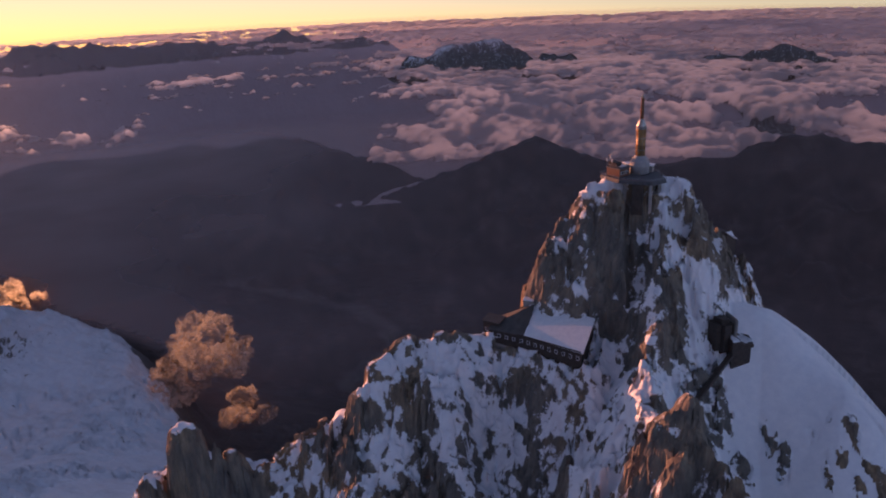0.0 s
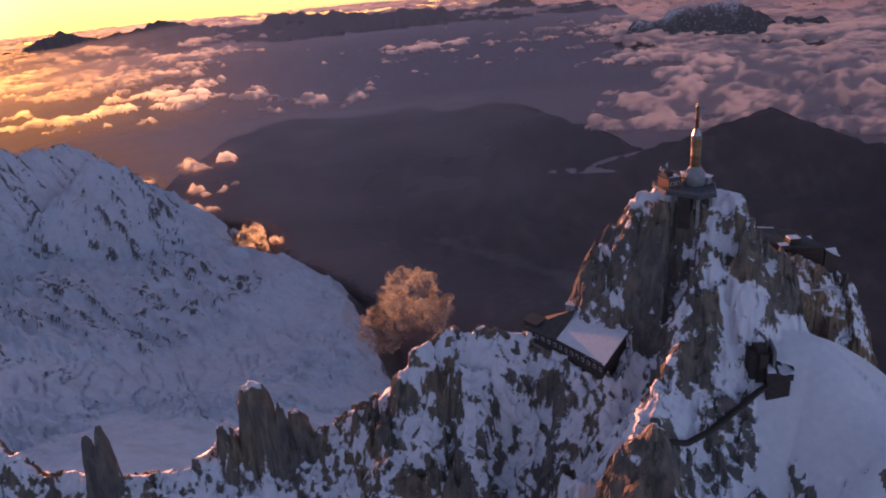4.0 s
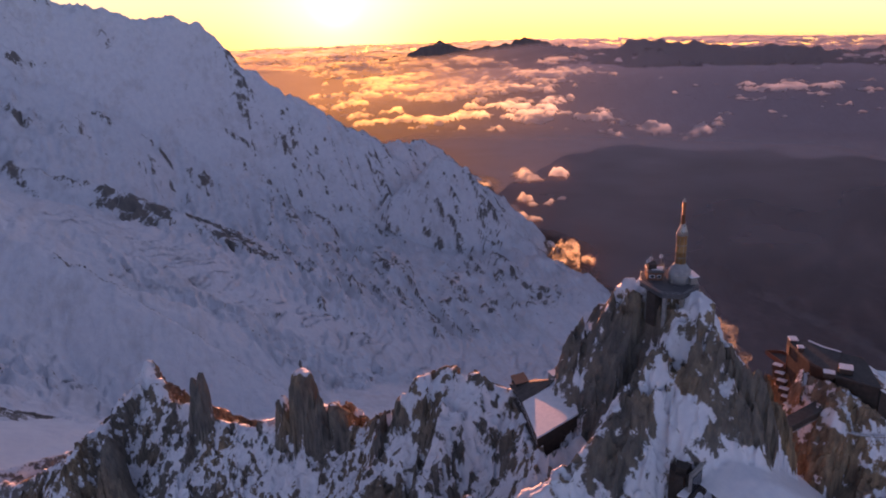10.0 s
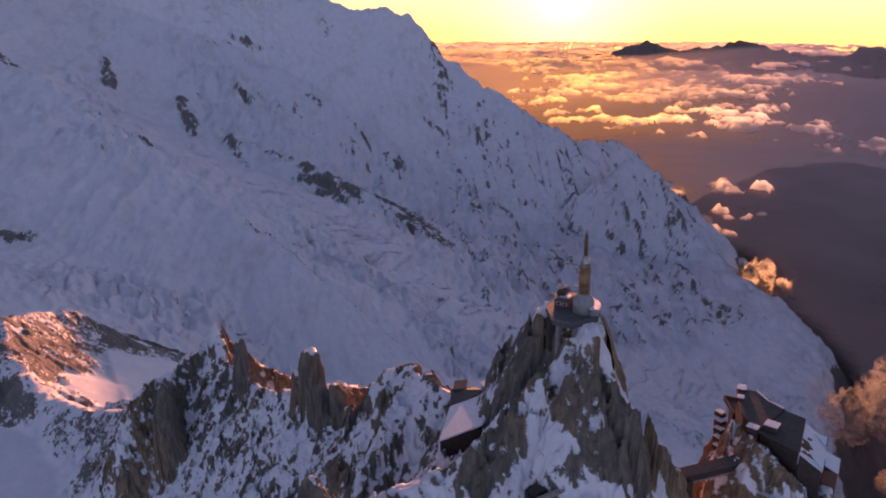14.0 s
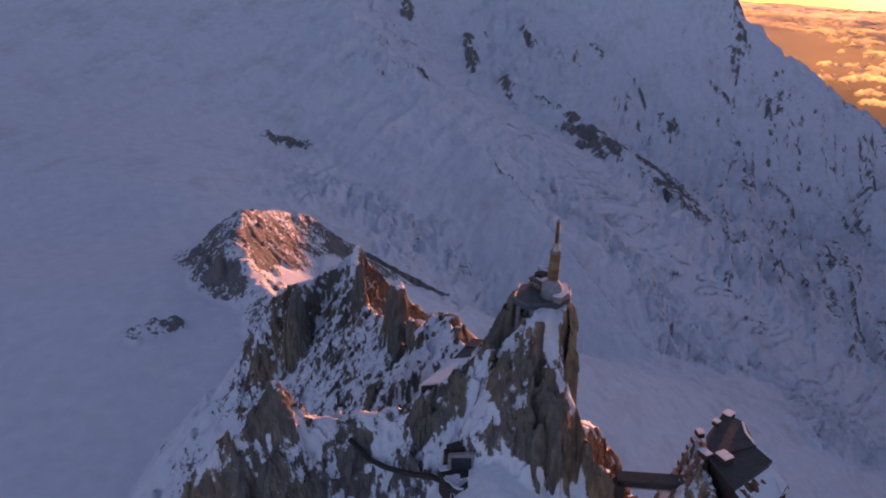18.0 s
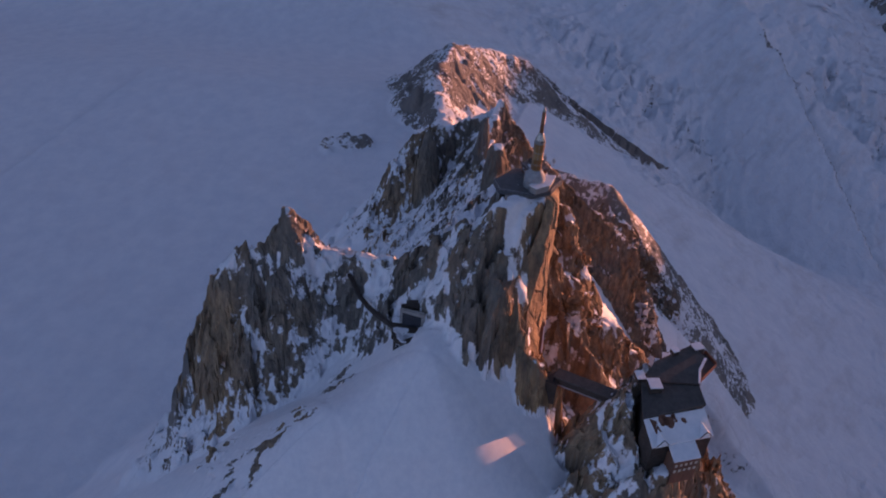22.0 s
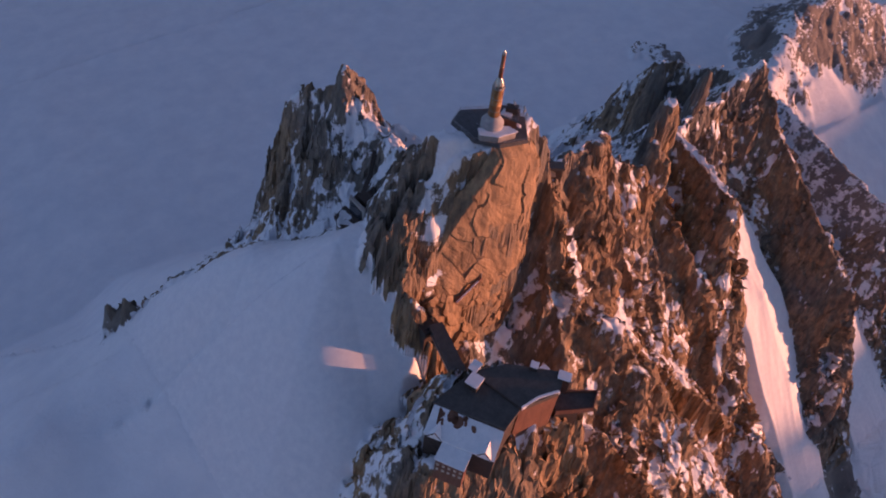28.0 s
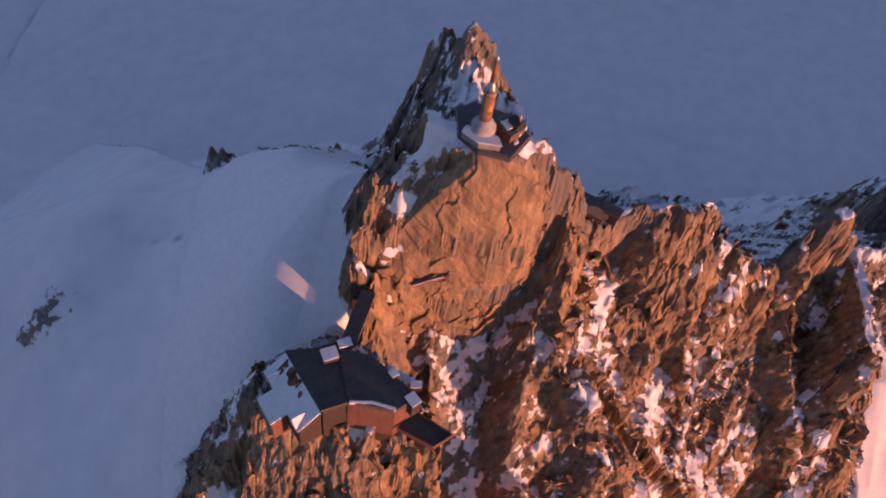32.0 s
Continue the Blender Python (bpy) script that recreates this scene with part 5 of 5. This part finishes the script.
summit_hut = thing("summit_hut", (0, 0, 0), "red-brown two-stage hut with a railed roof on the terrace", "hut")
part("wall", prism([(69.5, 331), (74, 325.5), (79, 329), (75, 336)], TZ, TZ + 3.4), TIMBER_RED, summit_hut, "red-brown boarded wall")
part("roof", prism([(69.0, 331), (74, 324.8), (79.6, 329), (75.2, 336.8)], TZ + 3.4, TZ + 3.9), DECK_GREY, summit_hut)
part("snow_patch", soft_block([(74.4, 327.5), (78.4, 329.6), (76.2, 334), (73.2, 331.4)], TZ + 3.9, TZ + 4.2, 0.12), ROOF_SNOW, summit_hut)
part("lookout", prism([(70.3, 331), (73, 327.6), (75.6, 329.6), (73, 333.2)], TZ + 3.9, TZ + 6.0), TIMBER_DARK, summit_hut)
window(summit_hut, (74.6, 325.9), (76.4, 327.2), TZ + 1.0, TZ + 2.4, (0.57, -0.82))
window(summit_hut, (77.0, 327.6), (78.4, 328.6), TZ + 1.0, TZ + 2.4, (0.57, -0.82))
rail(summit_hut, [(69.3, 331), (74, 325.1), (79.2, 329), (75.1, 336.4), (69.3, 331)], TZ + 3.9)
ring_roof = thing("terrace_shelter", (0, 0, 0), "snow-roofed shelter wrapped round the foot of the mast", "shelter")
part("wall", prism([(79.5, 336.4), (89.8, 331.6), (91.4, 334.4), (86.2, 338.9), (78.6, 340)], TZ, TZ + 2.9), CONCRETE, ring_roof)
part("roof", soft_block([(79.1, 336.1), (90.1, 331.1), (92, 334.6), (86.5, 339.5), (78.1, 340.6)], TZ + 2.9, TZ + 3.35, 0.15), ROOF_SNOW, ring_roof)
gantry = thing("antenna_rack", (0, 0, 0), "steel rack with small dish antennas on the terrace edge", "antenna")
for x, y in ((70.5, 334), (73, 338), (71.8, 329.5)):
    part("pole", bar((x, y, TZ + 3.0), (x, y, TZ + 8.2), 0.12), STEEL, gantry)
for x, y, z in ((70.5, 334, 6.0), (73, 338, 6.6), (71.8, 329.5, 6.4), (72.2, 331, 5.2)):
    d = part("dish", lathe([(0.2, -0.25), (0.75, 0.0), (1.0, 0.28), (0.92, 0.30), (0.7, 0.06)], 16), WHITE_PAINT, gantry)
    d.matrix_basis = Matrix.Translation((x - 0.5, y + 0.2, TZ + z)) @ Matrix.Rotation(radians(80), 4, "Y") @ Matrix.Rotation(radians(25), 4, "X")
for a, b in (((70.5, 334, 5.4), (73, 338, 5.4)), ((70.5, 334, 4.0), (71.8, 329.5, 4.0)), ((70.5, 334, 6.9), (71.8, 329.5, 6.9))):
    part("crossbar", bar((a[0], a[1], TZ + a[2]), (b[0], b[1], TZ + b[2]), 0.09), STEEL, gantry)

# ---- cable-car station on the north tower ----
RZ = 78.0
station = thing("cable_car_station", (0, 0, 0), "cable-car station with dark roofs and red-brown walls on a crag", "building")
ROOF_A = [(149, 391.5), (131, 389.5), (126.5, 411), (135, 413.8)]
ROOF_B = [(131, 389.5), (118, 394), (103, 408.5), (110.7, 413.8), (126.5, 411)]
part("wall", prism([(148, 392.3), (131, 390.5), (127, 410.6), (134.6, 413.2)], 54, RZ - 1.3), TIMBER_DARK, station)
part("wall", prism([(130, 390.5), (118.4, 395), (104, 408.3), (110.8, 413.2), (126.5, 410.4)], 50, RZ - 0.9), TIMBER_DARK, station)
part("cladding", prism([(103.6, 408.6), (110.75, 413.2), (126.5, 410.4), (126.6, 410.9), (110.7, 413.75), (103.2, 409.0)], 58, RZ - 1.0), TIMBER_RED, station, "red-brown boarding on the end wall")
part("roof", prism(ROOF_A, [RZ - 1.3] * 4, [RZ - 0.9, RZ - 0.2, RZ + 0.7, RZ + 0.1]), ROOF_DARK, station)
part("roof", prism(ROOF_B, [RZ - 0.9] * 5, [RZ + 0.3, RZ + 0.4, RZ + 0.9, RZ + 1.3, RZ + 1.2]), ROOF_DARK, station)
part("roof_step", beam((131, 389.6, RZ + 0.1), (126.4, 411.2, RZ + 1.0), 0.5, 0.7), TIMBER_DARK, station)
part("snow_edge", soft_block([(110.5, 413.9), (118.5, 411.6), (126.0, 411.4), (126.0, 410.6), (118, 410.6), (110.4, 412.8)], RZ - 0.2, [RZ + 1.6, RZ + 1.5, RZ + 1.5, RZ + 1.5, RZ + 1.5, RZ + 1.6], 0.12), ROOF_SNOW, station)
# roof seams
for k in range(9):
    t = (k + 0.5) / 9
    a = (149 + (131 - 149) * t, 391.5 - 2.0 * t)
    b = (135 + (126.5 - 135) * t, 413.8 - 2.8 * t)
    part("roof_seam", beam((*a, RZ - 0.86 + 0.7 * t), (*b, RZ + 0.14 + 0.6 * t), 0.12, 0.16), ROOF_DARK, station)
# lower, snowy roof towards the east, with two gables and a porch
OUT = (0.855, 0.52)
A0, A1 = (148.6, 392.0), (135.2, 413.6)
B0, B1 = (156.2, 396.6), (142.6, 418.4)
part("wall", prism([A0, A1, (B1[0] - 0.5, B1[1] - 0.5), (B0[0] - 0.6, B0[1] + 0.2)], 57, [75.4, 75.4, 70.0, 70.0]), TIMBER_DARK, station)
part("lower_roof", prism([A0, A1, B1, B0], [75.6, 75.4, 70.0, 70.2], [76.2, 76.0, 70.7, 70.9]), ROOF_SNOW, station, "snow-covered lower roof")
rnd_bare = random.Random(12)
for k in range(16):  # sheet blown clear of snow near the upper edge
    u, v = 0.08 + 0.55 * rnd_bare.random(), 0.06 + 0.42 * rnd_bare.random() ** 1.4
    r = rnd_bare.uniform(0.5, 1.7)
    ring = []
    for q in range(9):
        a = q * math.tau / 9
        rr = r * rnd_bare.uniform(0.6, 1.3)
        x = A0[0] + (A1[0] - A0[0]) * u + 7.6 * OUT[0] * v * 1.15 + rr * math.cos(a)
        y = A0[1] + (A1[1] - A0[1]) * u + 7.6 * OUT[1] * v * 1.15 + 1.2 * rr * math.sin(a)
        w = ((x - A0[0]) * OUT[0] + (y - A0[1]) * OUT[1]) / 8.85
        ring.append((x, y, 76.12 - 5.3 * w))
    part("bare_patch", prism([q[:2] for q in ring], [q[2] - 0.2 for q in ring], [q[2] + 0.05 for q in ring]), TIMBER_RED, station, "roof sheet blown clear of snow")
for t in (0.10, 0.80):
    cx_, cy_ = B0[0] + (B1[0] - B0[0]) * (t + 0.06), B0[1] + (B1[1] - B0[1]) * (t + 0.06)
    ux, uy = (B1[0] - B0[0]) / 25.7, (B1[1] - B0[1]) / 25.7
    bm = bmesh.new()
    vs = [bm.verts.new(v) for v in ((cx_ - 2.6 * ux, cy_ - 2.6 * uy, 70.9), (cx_ + 2.6 * ux, cy_ + 2.6 * uy, 70.9), (cx_ + 0.3 * OUT[0], cy_ + 0.3 * OUT[1], 74.0), (cx_ - 5.0 * OUT[0], cy_ - 5.0 * OUT[1], 74.2), (cx_ - 2.6 * ux + 0.3 * OUT[0], cy_ - 2.6 * uy + 0.3 * OUT[1], 70.3), (cx_ + 2.6 * ux + 0.3 * OUT[0], cy_ + 2.6 * uy + 0.3 * OUT[1], 70.3))]
    for f in ((0, 2, 3), (1, 3, 2), (0, 4, 2), (1, 2, 5), (4, 5, 2), (0, 1, 5, 4), (0, 3, 1)):
        bm.faces.new([vs[k] for k in f])
    bmesh.ops.recalc_face_normals(bm, faces=bm.faces)
    part("gable", bm, ROOF_SNOW, station)
    q = (cx_ + 0.34 * OUT[0], cy_ + 0.34 * OUT[1])
    part("gable_trim", beam((q[0] - 2.5 * ux, q[1] - 2.5 * uy, 70.9), (q[0], q[1], 73.9), 0.25, 0.25), TIMBER_DARK, station)
    part("gable_trim", beam((q[0] + 2.5 * ux, q[1] + 2.5 * uy, 70.9), (q[0], q[1], 73.9), 0.25, 0.25), TIMBER_DARK, station)
P0_ = (B0[0] + (B1[0] - B0[0]) * 0.28, B0[1] + (B1[1] - B0[1]) * 0.28)
P1_ = (B0[0] + (B1[0] - B0[0]) * 0.68, B0[1] + (B1[1] - B0[1]) * 0.68)
P2_, P3_ = (P1_[0] + 5.6 * OUT[0], P1_[1] + 5.6 * OUT[1]), (P0_[0] + 5.6 * OUT[0], P0_[1] + 5.6 * OUT[1])
porch = part("porch", prism([P0_, P1_, P2_, P3_], 55, 67.2), TIMBER_RED, station, "boarded porch with two rows of small windows")
part("porch_roof", soft_block([(P0_[0] - 0.4, P0_[1] - 0.4), (P1_[0] - 0.3, P1_[1] + 0.4), (P2_[0] + 0.3, P2_[1] + 0.4), (P3_[0] + 0.5, P3_[1] - 0.4)], [69.4, 69.4, 67.2, 67.2], [70.1, 70.1, 67.9, 67.9], 0.15), ROOF_SNOW, porch)
for row in (0, 1):
    for k in range(5):
        t0, t1 = (k + 0.25) / 5, (k + 0.75) / 5
        a = (P3_[0] + (P2_[0] - P3_[0]) * t0, P3_[1] + (P2_[1] - P3_[1]) * t0)
        b = (P3_[0] + (P2_[0] - P3_[0]) * t1, P3_[1] + (P2_[1] - P3_[1]) * t1)
        part("pane", prism([a, b, (b[0] + 0.12 * OUT[0], b[1] + 0.12 * OUT[1]), (a[0] + 0.12 * OUT[0], a[1] + 0.12 * OUT[1])], 61.2 + 3 * row, 62.5 + 3 * row), LIT_CLOTH, porch, "small pale window")
# red wall: boards and a pale skirting line
for k in range(7):
    t = (k + 0.5) / 7
    x = 126.6 + (110.9 - 126.6) * t
    y = 410.6 + (413.4 - 410.6) * t
    part("board_joint", beam((x, y + 0.05, 60), (x + 0.01, y + 0.06, RZ - 1.2), 0.12, 0.12), TIMBER_DARK, station)
# roof boxes
def roof_box(x, y, z, w, d, h, turn, label):
    ob = thing("roof_box", (x, y, z), label, "roof box", "boxes on the station roof")
    ob.rotation_euler.z = radians(turn)
    part("body", prism([(-w / 2, -d / 2), (w / 2, -d / 2), (w / 2, d / 2), (-w / 2, d / 2)], 0, h), TIMBER_DARK, ob)
    part("lid", soft_block([(-w / 2 - 0.2, -d / 2 - 0.2), (w / 2 + 0.2, -d / 2 - 0.2), (w / 2 + 0.2, d / 2 + 0.2), (-w / 2 - 0.2, d / 2 + 0.2)], h, h + 0.55, 0.15), ROOF_SNOW, ob, "thick snow cap")
    return ob


roof_box(133.4, 394.2, RZ + 0.2, 5.2, 4.6, 2.4, 20, "square roof box with a thick snow cap")
roof_box(111.5, 401.0, RZ + 1.0, 2.6, 2.6, 1.8, 35, "small roof box with a snow cap by the roof edge")
roof_box(104.8, 410.0, RZ - 6, 3.6, 4.4, 7.6, 35, "tall narrow lift housing with a snow cap")
roof_box(128.5, 388.8, RZ - 1.5, 4.4, 3.2, 2.2, 20, "low roof box under snow at the bridge end")
terrace = thing("station_terrace", (0, 0, 0), "dark viewing terrace with a red-brown parapet beside the station", "terrace")
TER = [(104.0, 407.5), (109.5, 414.4), (97.0, 421.0), (90.4, 416.6)]
part("deck", prism(TER, 64.4, 65.4), ROOF_DARK, terrace)
for i, j in ((1, 2), (2, 3), (3, 0)):
    a, b = TER[i], TER[j]
    part("parapet", beam((*a, 65.6), (*b, 65.6), 0.4, 2.4), TIMBER_RED, terrace)
part("support", prism([(103, 408), (107.5, 413.2), (99, 417.4), (95.5, 414.6)], 48, 64.4), TIMBER_DARK, terrace)

# ---- covered footbridge, walkways ----
bridge = thing("footbridge", (0, 0, 0), "dark covered footbridge between two rock towers", "bridge")
part("floor", beam((120.8, 357.0, 59.0), (128.6, 384.0, 61.4), 5.2, 0.9), STEEL, bridge)
part("roof", beam((120.8, 357.0, 62.6), (128.6, 384.0, 65.0), 5.8, 0.7), ROOF_DARK, bridge)
for sgn in (-1, 1):
    part("side", beam((120.8 + 2.4 * sgn, 357.0 - 0.7 * sgn, 60.8), (128.6 + 2.4 * sgn, 384.0 - 0.7 * sgn, 63.2), 0.2, 3.2), TIMBER_DARK, bridge)
landing = thing("tunnel_mouth", (0, 0, 0), "dark tunnel portal where the bridge meets the tower", "portal")
part("portal", prism([(118.5, 358.5), (118.8, 348), (126, 348), (126.8, 358.5)], 50, [61.4, 62.0, 62.0, 61.4]), TIMBER_DARK, landing)
# a dark slab paints the shade inside the portal; nothing is hollowed out
part("opening", prism([(119.5, 357.1), (119.6, 356.6), (125.6, 356.6), (125.6, 357.15)], 58.2, 62.0), GLASS, landing)
stairway = thing("snowy_stairway", (0, 0, 0), "roofed stairway with snow on each flight below the station", "stairway")
for k in range(6):
    x, y, z = 103.0 + 2.2 * k, 399.5 - 2.5 * k, 69.4 - 2.3 * k
    part("flight", soft_block([(x - 2.1, y - 1.5), (x + 2.1, y - 1.5), (x + 2.1, y + 1.5), (x - 2.1, y + 1.5)], z - 2.2, z, 0.15), TIMBER_DARK, stairway)
    part("snow_cap", soft_block([(x - 2.1, y - 1.5), (x + 2.1, y - 1.5), (x + 2.1, y + 1.5), (x - 2.1, y + 1.5)], z, z + 0.4, 0.12), ROOF_SNOW, stairway)
walkway = thing("walkway", (0, 0, 0), "railed steel walkway along the rock under the station", "walkway")
WAY = [(129, 380.5), (137, 378.5), (146, 380.5), (154, 386)]
for a, b in zip(WAY, WAY[1:]):
    part("plank_deck", beam((*a, 58.6), (*b, 58.6), 2.2, 0.35), CONCRETE, walkway)
    part("snow", beam((*a, 58.9), (*b, 58.9), 1.9, 0.25), ROOF_SNOW, walkway)
rail(walkway, [(x, y - 1.1) for x, y in WAY], 58.6, 1.3, 1.6)
for x, y in WAY:
    part("strut", bar((x, y, 58.6), (x - 0.5, y + 2.5, 51.5), 0.14), STEEL, walkway)
girder = thing("rust_girder", (0, 0, 0), "rusty box girder fixed across the rock wall", "girder")
part("box", beam((88.6, 346.4, 60.6), (103.0, 348.0, 54.6), 1.5, 1.7), TIMBER_RED, girder)
part("bracket", bar((89.4, 346.9, 61.0), (86.6, 345.0, 65.0), 0.14), STEEL, girder)
part("bracket", bar((89.4, 346.9, 60.2), (86.0, 345.6, 55.6), 0.14), STEEL, girder)
part("snow", beam((91.0, 347.3, 60.5), (103.0, 348.7, 55.5), 0.7, 0.3), ROOF_SNOW, girder)

# ---- gallery on the south side ----
gallery = thing("gallery", (0, 0, 0), "long dark timber gallery with a deep snow roof on the ridge", "building")
G = [(14.5, 310.5), (30, 300.5), (51.6, 282.6)]
GB = [(22, 318), (38, 312), (59.5, 299.5)]
ROOFZ, BACKZ = [64.0, 64.6, 65.2], [65.8, 70.5, 70.6]
for k in (0, 1):
    part("wall", prism([G[k], G[k + 1], GB[k + 1], GB[k]], 52, [ROOFZ[k] - 0.8, ROOFZ[k + 1] - 0.8, BACKZ[k + 1] - 0.8, BACKZ[k] - 0.8]), TIMBER_DARK, gallery)
    gx0, gy0 = G[k]
    gx1, gy1 = G[k + 1]
    ln = math.hypot(gx1 - gx0, gy1 - gy0)
    ox, oy = -(gy0 - gy1) / ln, -(gx1 - gx0) / ln
    part("eaves", beam((gx0 + 0.3 * ox, gy0 + 0.3 * oy, ROOFZ[k] - 0.5), (gx1 + 0.3 * ox, gy1 + 0.3 * oy, ROOFZ[k + 1] - 0.5), 0.7, 0.5), TIMBER_DARK, gallery)
    part("footing", prism([(gx0 + 0.5 * ox, gy0 + 0.5 * oy), (gx1 + 0.5 * ox, gy1 + 0.5 * oy), (gx1, gy1), (gx0, gy0)], 48, [57.5, 56.5 - 2 * k, 56.5 - 2 * k, 57.5]), CONCRETE, gallery, "pale concrete footing under the timber wall")
    count = 5 if k == 0 else 8
    for i in range(count):
        t = (i + 0.3) / count
        t1 = (i + 0.72) / count
        window(gallery, (gx0 + (gx1 - gx0) * t, gy0 + (gy1 - gy0) * t), (gx0 + (gx1 - gx0) * t1, gy0 + (gy1 - gy0) * t1), 60.2, 62.0, (ox, oy))
def roof_z(x, y):
    """The gallery roof: one plane that rises from the front edge."""
    return 65.1 + 0.36 * ((x - 30) * 0.638 + (y - 300.5) * 0.770)


RP = [(29.6, 300.1), (52.2, 281.6), (60.2, 299.4), (47.5, 309.5), (36, 315.5)]
part("roof", prism(RP, [roof_z(*q) - 0.9 for q in RP], [roof_z(*q) for q in RP]), ROOF_SNOW, gallery, "smooth deep snow on the sloping roof")
part("roof", prism([(13.6, 310), (30, 299.8), (36, 316), (21.5, 319)], [63.4, 63.8, 71.8, 65.2], [63.9, 64.3, 72.2, 65.8]), ROOF_DARK, gallery, "dark bare roof of the end bay")
end_hut = thing("ridge_hut", (0, 0, 0), "small dark hut with a balcony at the end of the gallery", "hut")
part("wall", prism([(12.5, 313), (19, 308.8), (22, 313.5), (15.5, 317.8)], 56, 66.2), TIMBER_DARK, end_hut)
part("roof", prism([(11.8, 313), (19.2, 308), (22.8, 313.5), (15.3, 318.6)], 66.2, [66.6, 66.6, 67.6, 67.6]), ROOF_DARK, end_hut)
for k in range(3):
    t = 0.12 + 0.3 * k
    window(end_hut, (12.5 + 6.5 * t, 313 - 4.2 * t), (12.5 + 6.5 * (t + 0.2), 313 - 4.2 * (t + 0.2)), 61.6, 63.4, (-0.54, -0.84))
part("balcony", beam((11.8, 312.6, 60.2), (18.8, 308.0, 60.2), 1.4, 0.4), WHITE_PAINT, end_hut)
back_hut = thing("roof_hut", (0, 0, 0), "tiny snow-capped hut behind the gallery roof", "hut")
part("wall", prism([(31, 317), (35, 315.5), (36.2, 318.6), (32.2, 320.2)], 68, 73.6), CONCRETE, back_hut)
part("roof", soft_block([(30.6, 316.8), (35.2, 315), (36.8, 318.8), (32, 320.8)], 73.6, 74.1, 0.15), ROOF_SNOW, back_hut)

# ---- tunnel hut at the head of the snow crest ----
portal = thing("snow_tunnel_hut", (0, 0, 0), "dark tunnel hut with a part-snowy roof above the snow crest", "hut")
part("vault", soft_block([(105.5, 294), (109.5, 285.5), (116.6, 287.4), (115.6, 297.6)], 58, [74.2, 75.0, 74.0, 73.2], 2.2), TIMBER_DARK, portal, "dark rounded vault over the tunnel")
part("vault_rim", soft_block([(115.2, 297.9), (116.3, 287.0), (117.3, 287.2), (116.4, 298.2)], 66, [74.0, 74.8, 74.4, 73.6], 0.45), CONCRETE, portal, "snow-dusted rim of the vault")
# solid dark panel standing in for the unlit depth of the tunnel
part("mouth", prism([(116.6, 296.6), (117.2, 288.4), (117.5, 288.45), (116.9, 296.7)], 62, [71.4, 72.4, 72.4, 71.4]), GLASS, portal, "dark panel in place of the shaded opening under the vault")
part("wall", prism([(112, 298.6), (114.6, 284.2), (123.2, 286.4), (124.8, 299.8)], 47, 62.4), TIMBER_DARK, portal)
part("roof", prism([(111.6, 299.2), (114.2, 283.4), (124.0, 285.8), (125.6, 300.4)], 62.4, [67.0, 66.6, 63.6, 64.0]), TIMBER_DARK, portal)
rnd_roof = random.Random(31)
for k in range(22):  # broken snow on the front roof
    u, v, r = rnd_roof.uniform(0.05, 0.95), rnd_roof.uniform(0.25, 0.96), rnd_roof.uniform(0.7, 1.9)
    ring = []
    for q in range(8):
        rr = r * rnd_roof.uniform(0.6, 1.25)
        x, y = 117.4 + 7.4 * v + rr * math.cos(q * math.tau / 8), 285.5 + 13.2 * u + 1.2 * v + 1.3 * rr * math.sin(q * math.tau / 8)
        ring.append((x, y, 66.75 - 0.27 * (x - 112.9) + 0.01 * (y - 290)))
    part("snow_patch", prism([q[:2] for q in ring], [q[2] - 0.3 for q in ring], [q[2] + 0.14 for q in ring]), ROOF_SNOW, portal, "patchy snow on the hut roof")
part("snow_band", soft_block([(114.2, 283.2), (117.6, 284), (116.6, 290), (114.4, 290)], 66.0, [67.0, 66.4, 66.6, 67.2], 0.2), ROOF_SNOW, portal)
for k in range(4):
    t = 0.1 + 0.22 * k
    window(portal, (123.25 + 1.6 * t, 286.5 + 13.2 * t), (123.25 + 1.6 * (t + 0.13), 286.5 + 13.2 * (t + 0.13)), 57.6, 60.0, (0.993, -0.12))
gangway = thing("tunnel_walkway", (0, 0, 0), "dark covered walkway curving over the rocks from the hut", "walkway")
GW = [(115, 285.4, 59.5), (110.6, 280.6, 58.6), (105.4, 276.4, 55.0), (98.6, 269.8, 51.6), (92.5, 263.5, 49.5), (85.6, 257.0, 48.5), (77.5, 248.0, 54.0)]
for a, b in zip(GW, GW[1:]):
    part("section", beam(a, b, 2.0, 1.5), TIMBER_DARK, gangway)
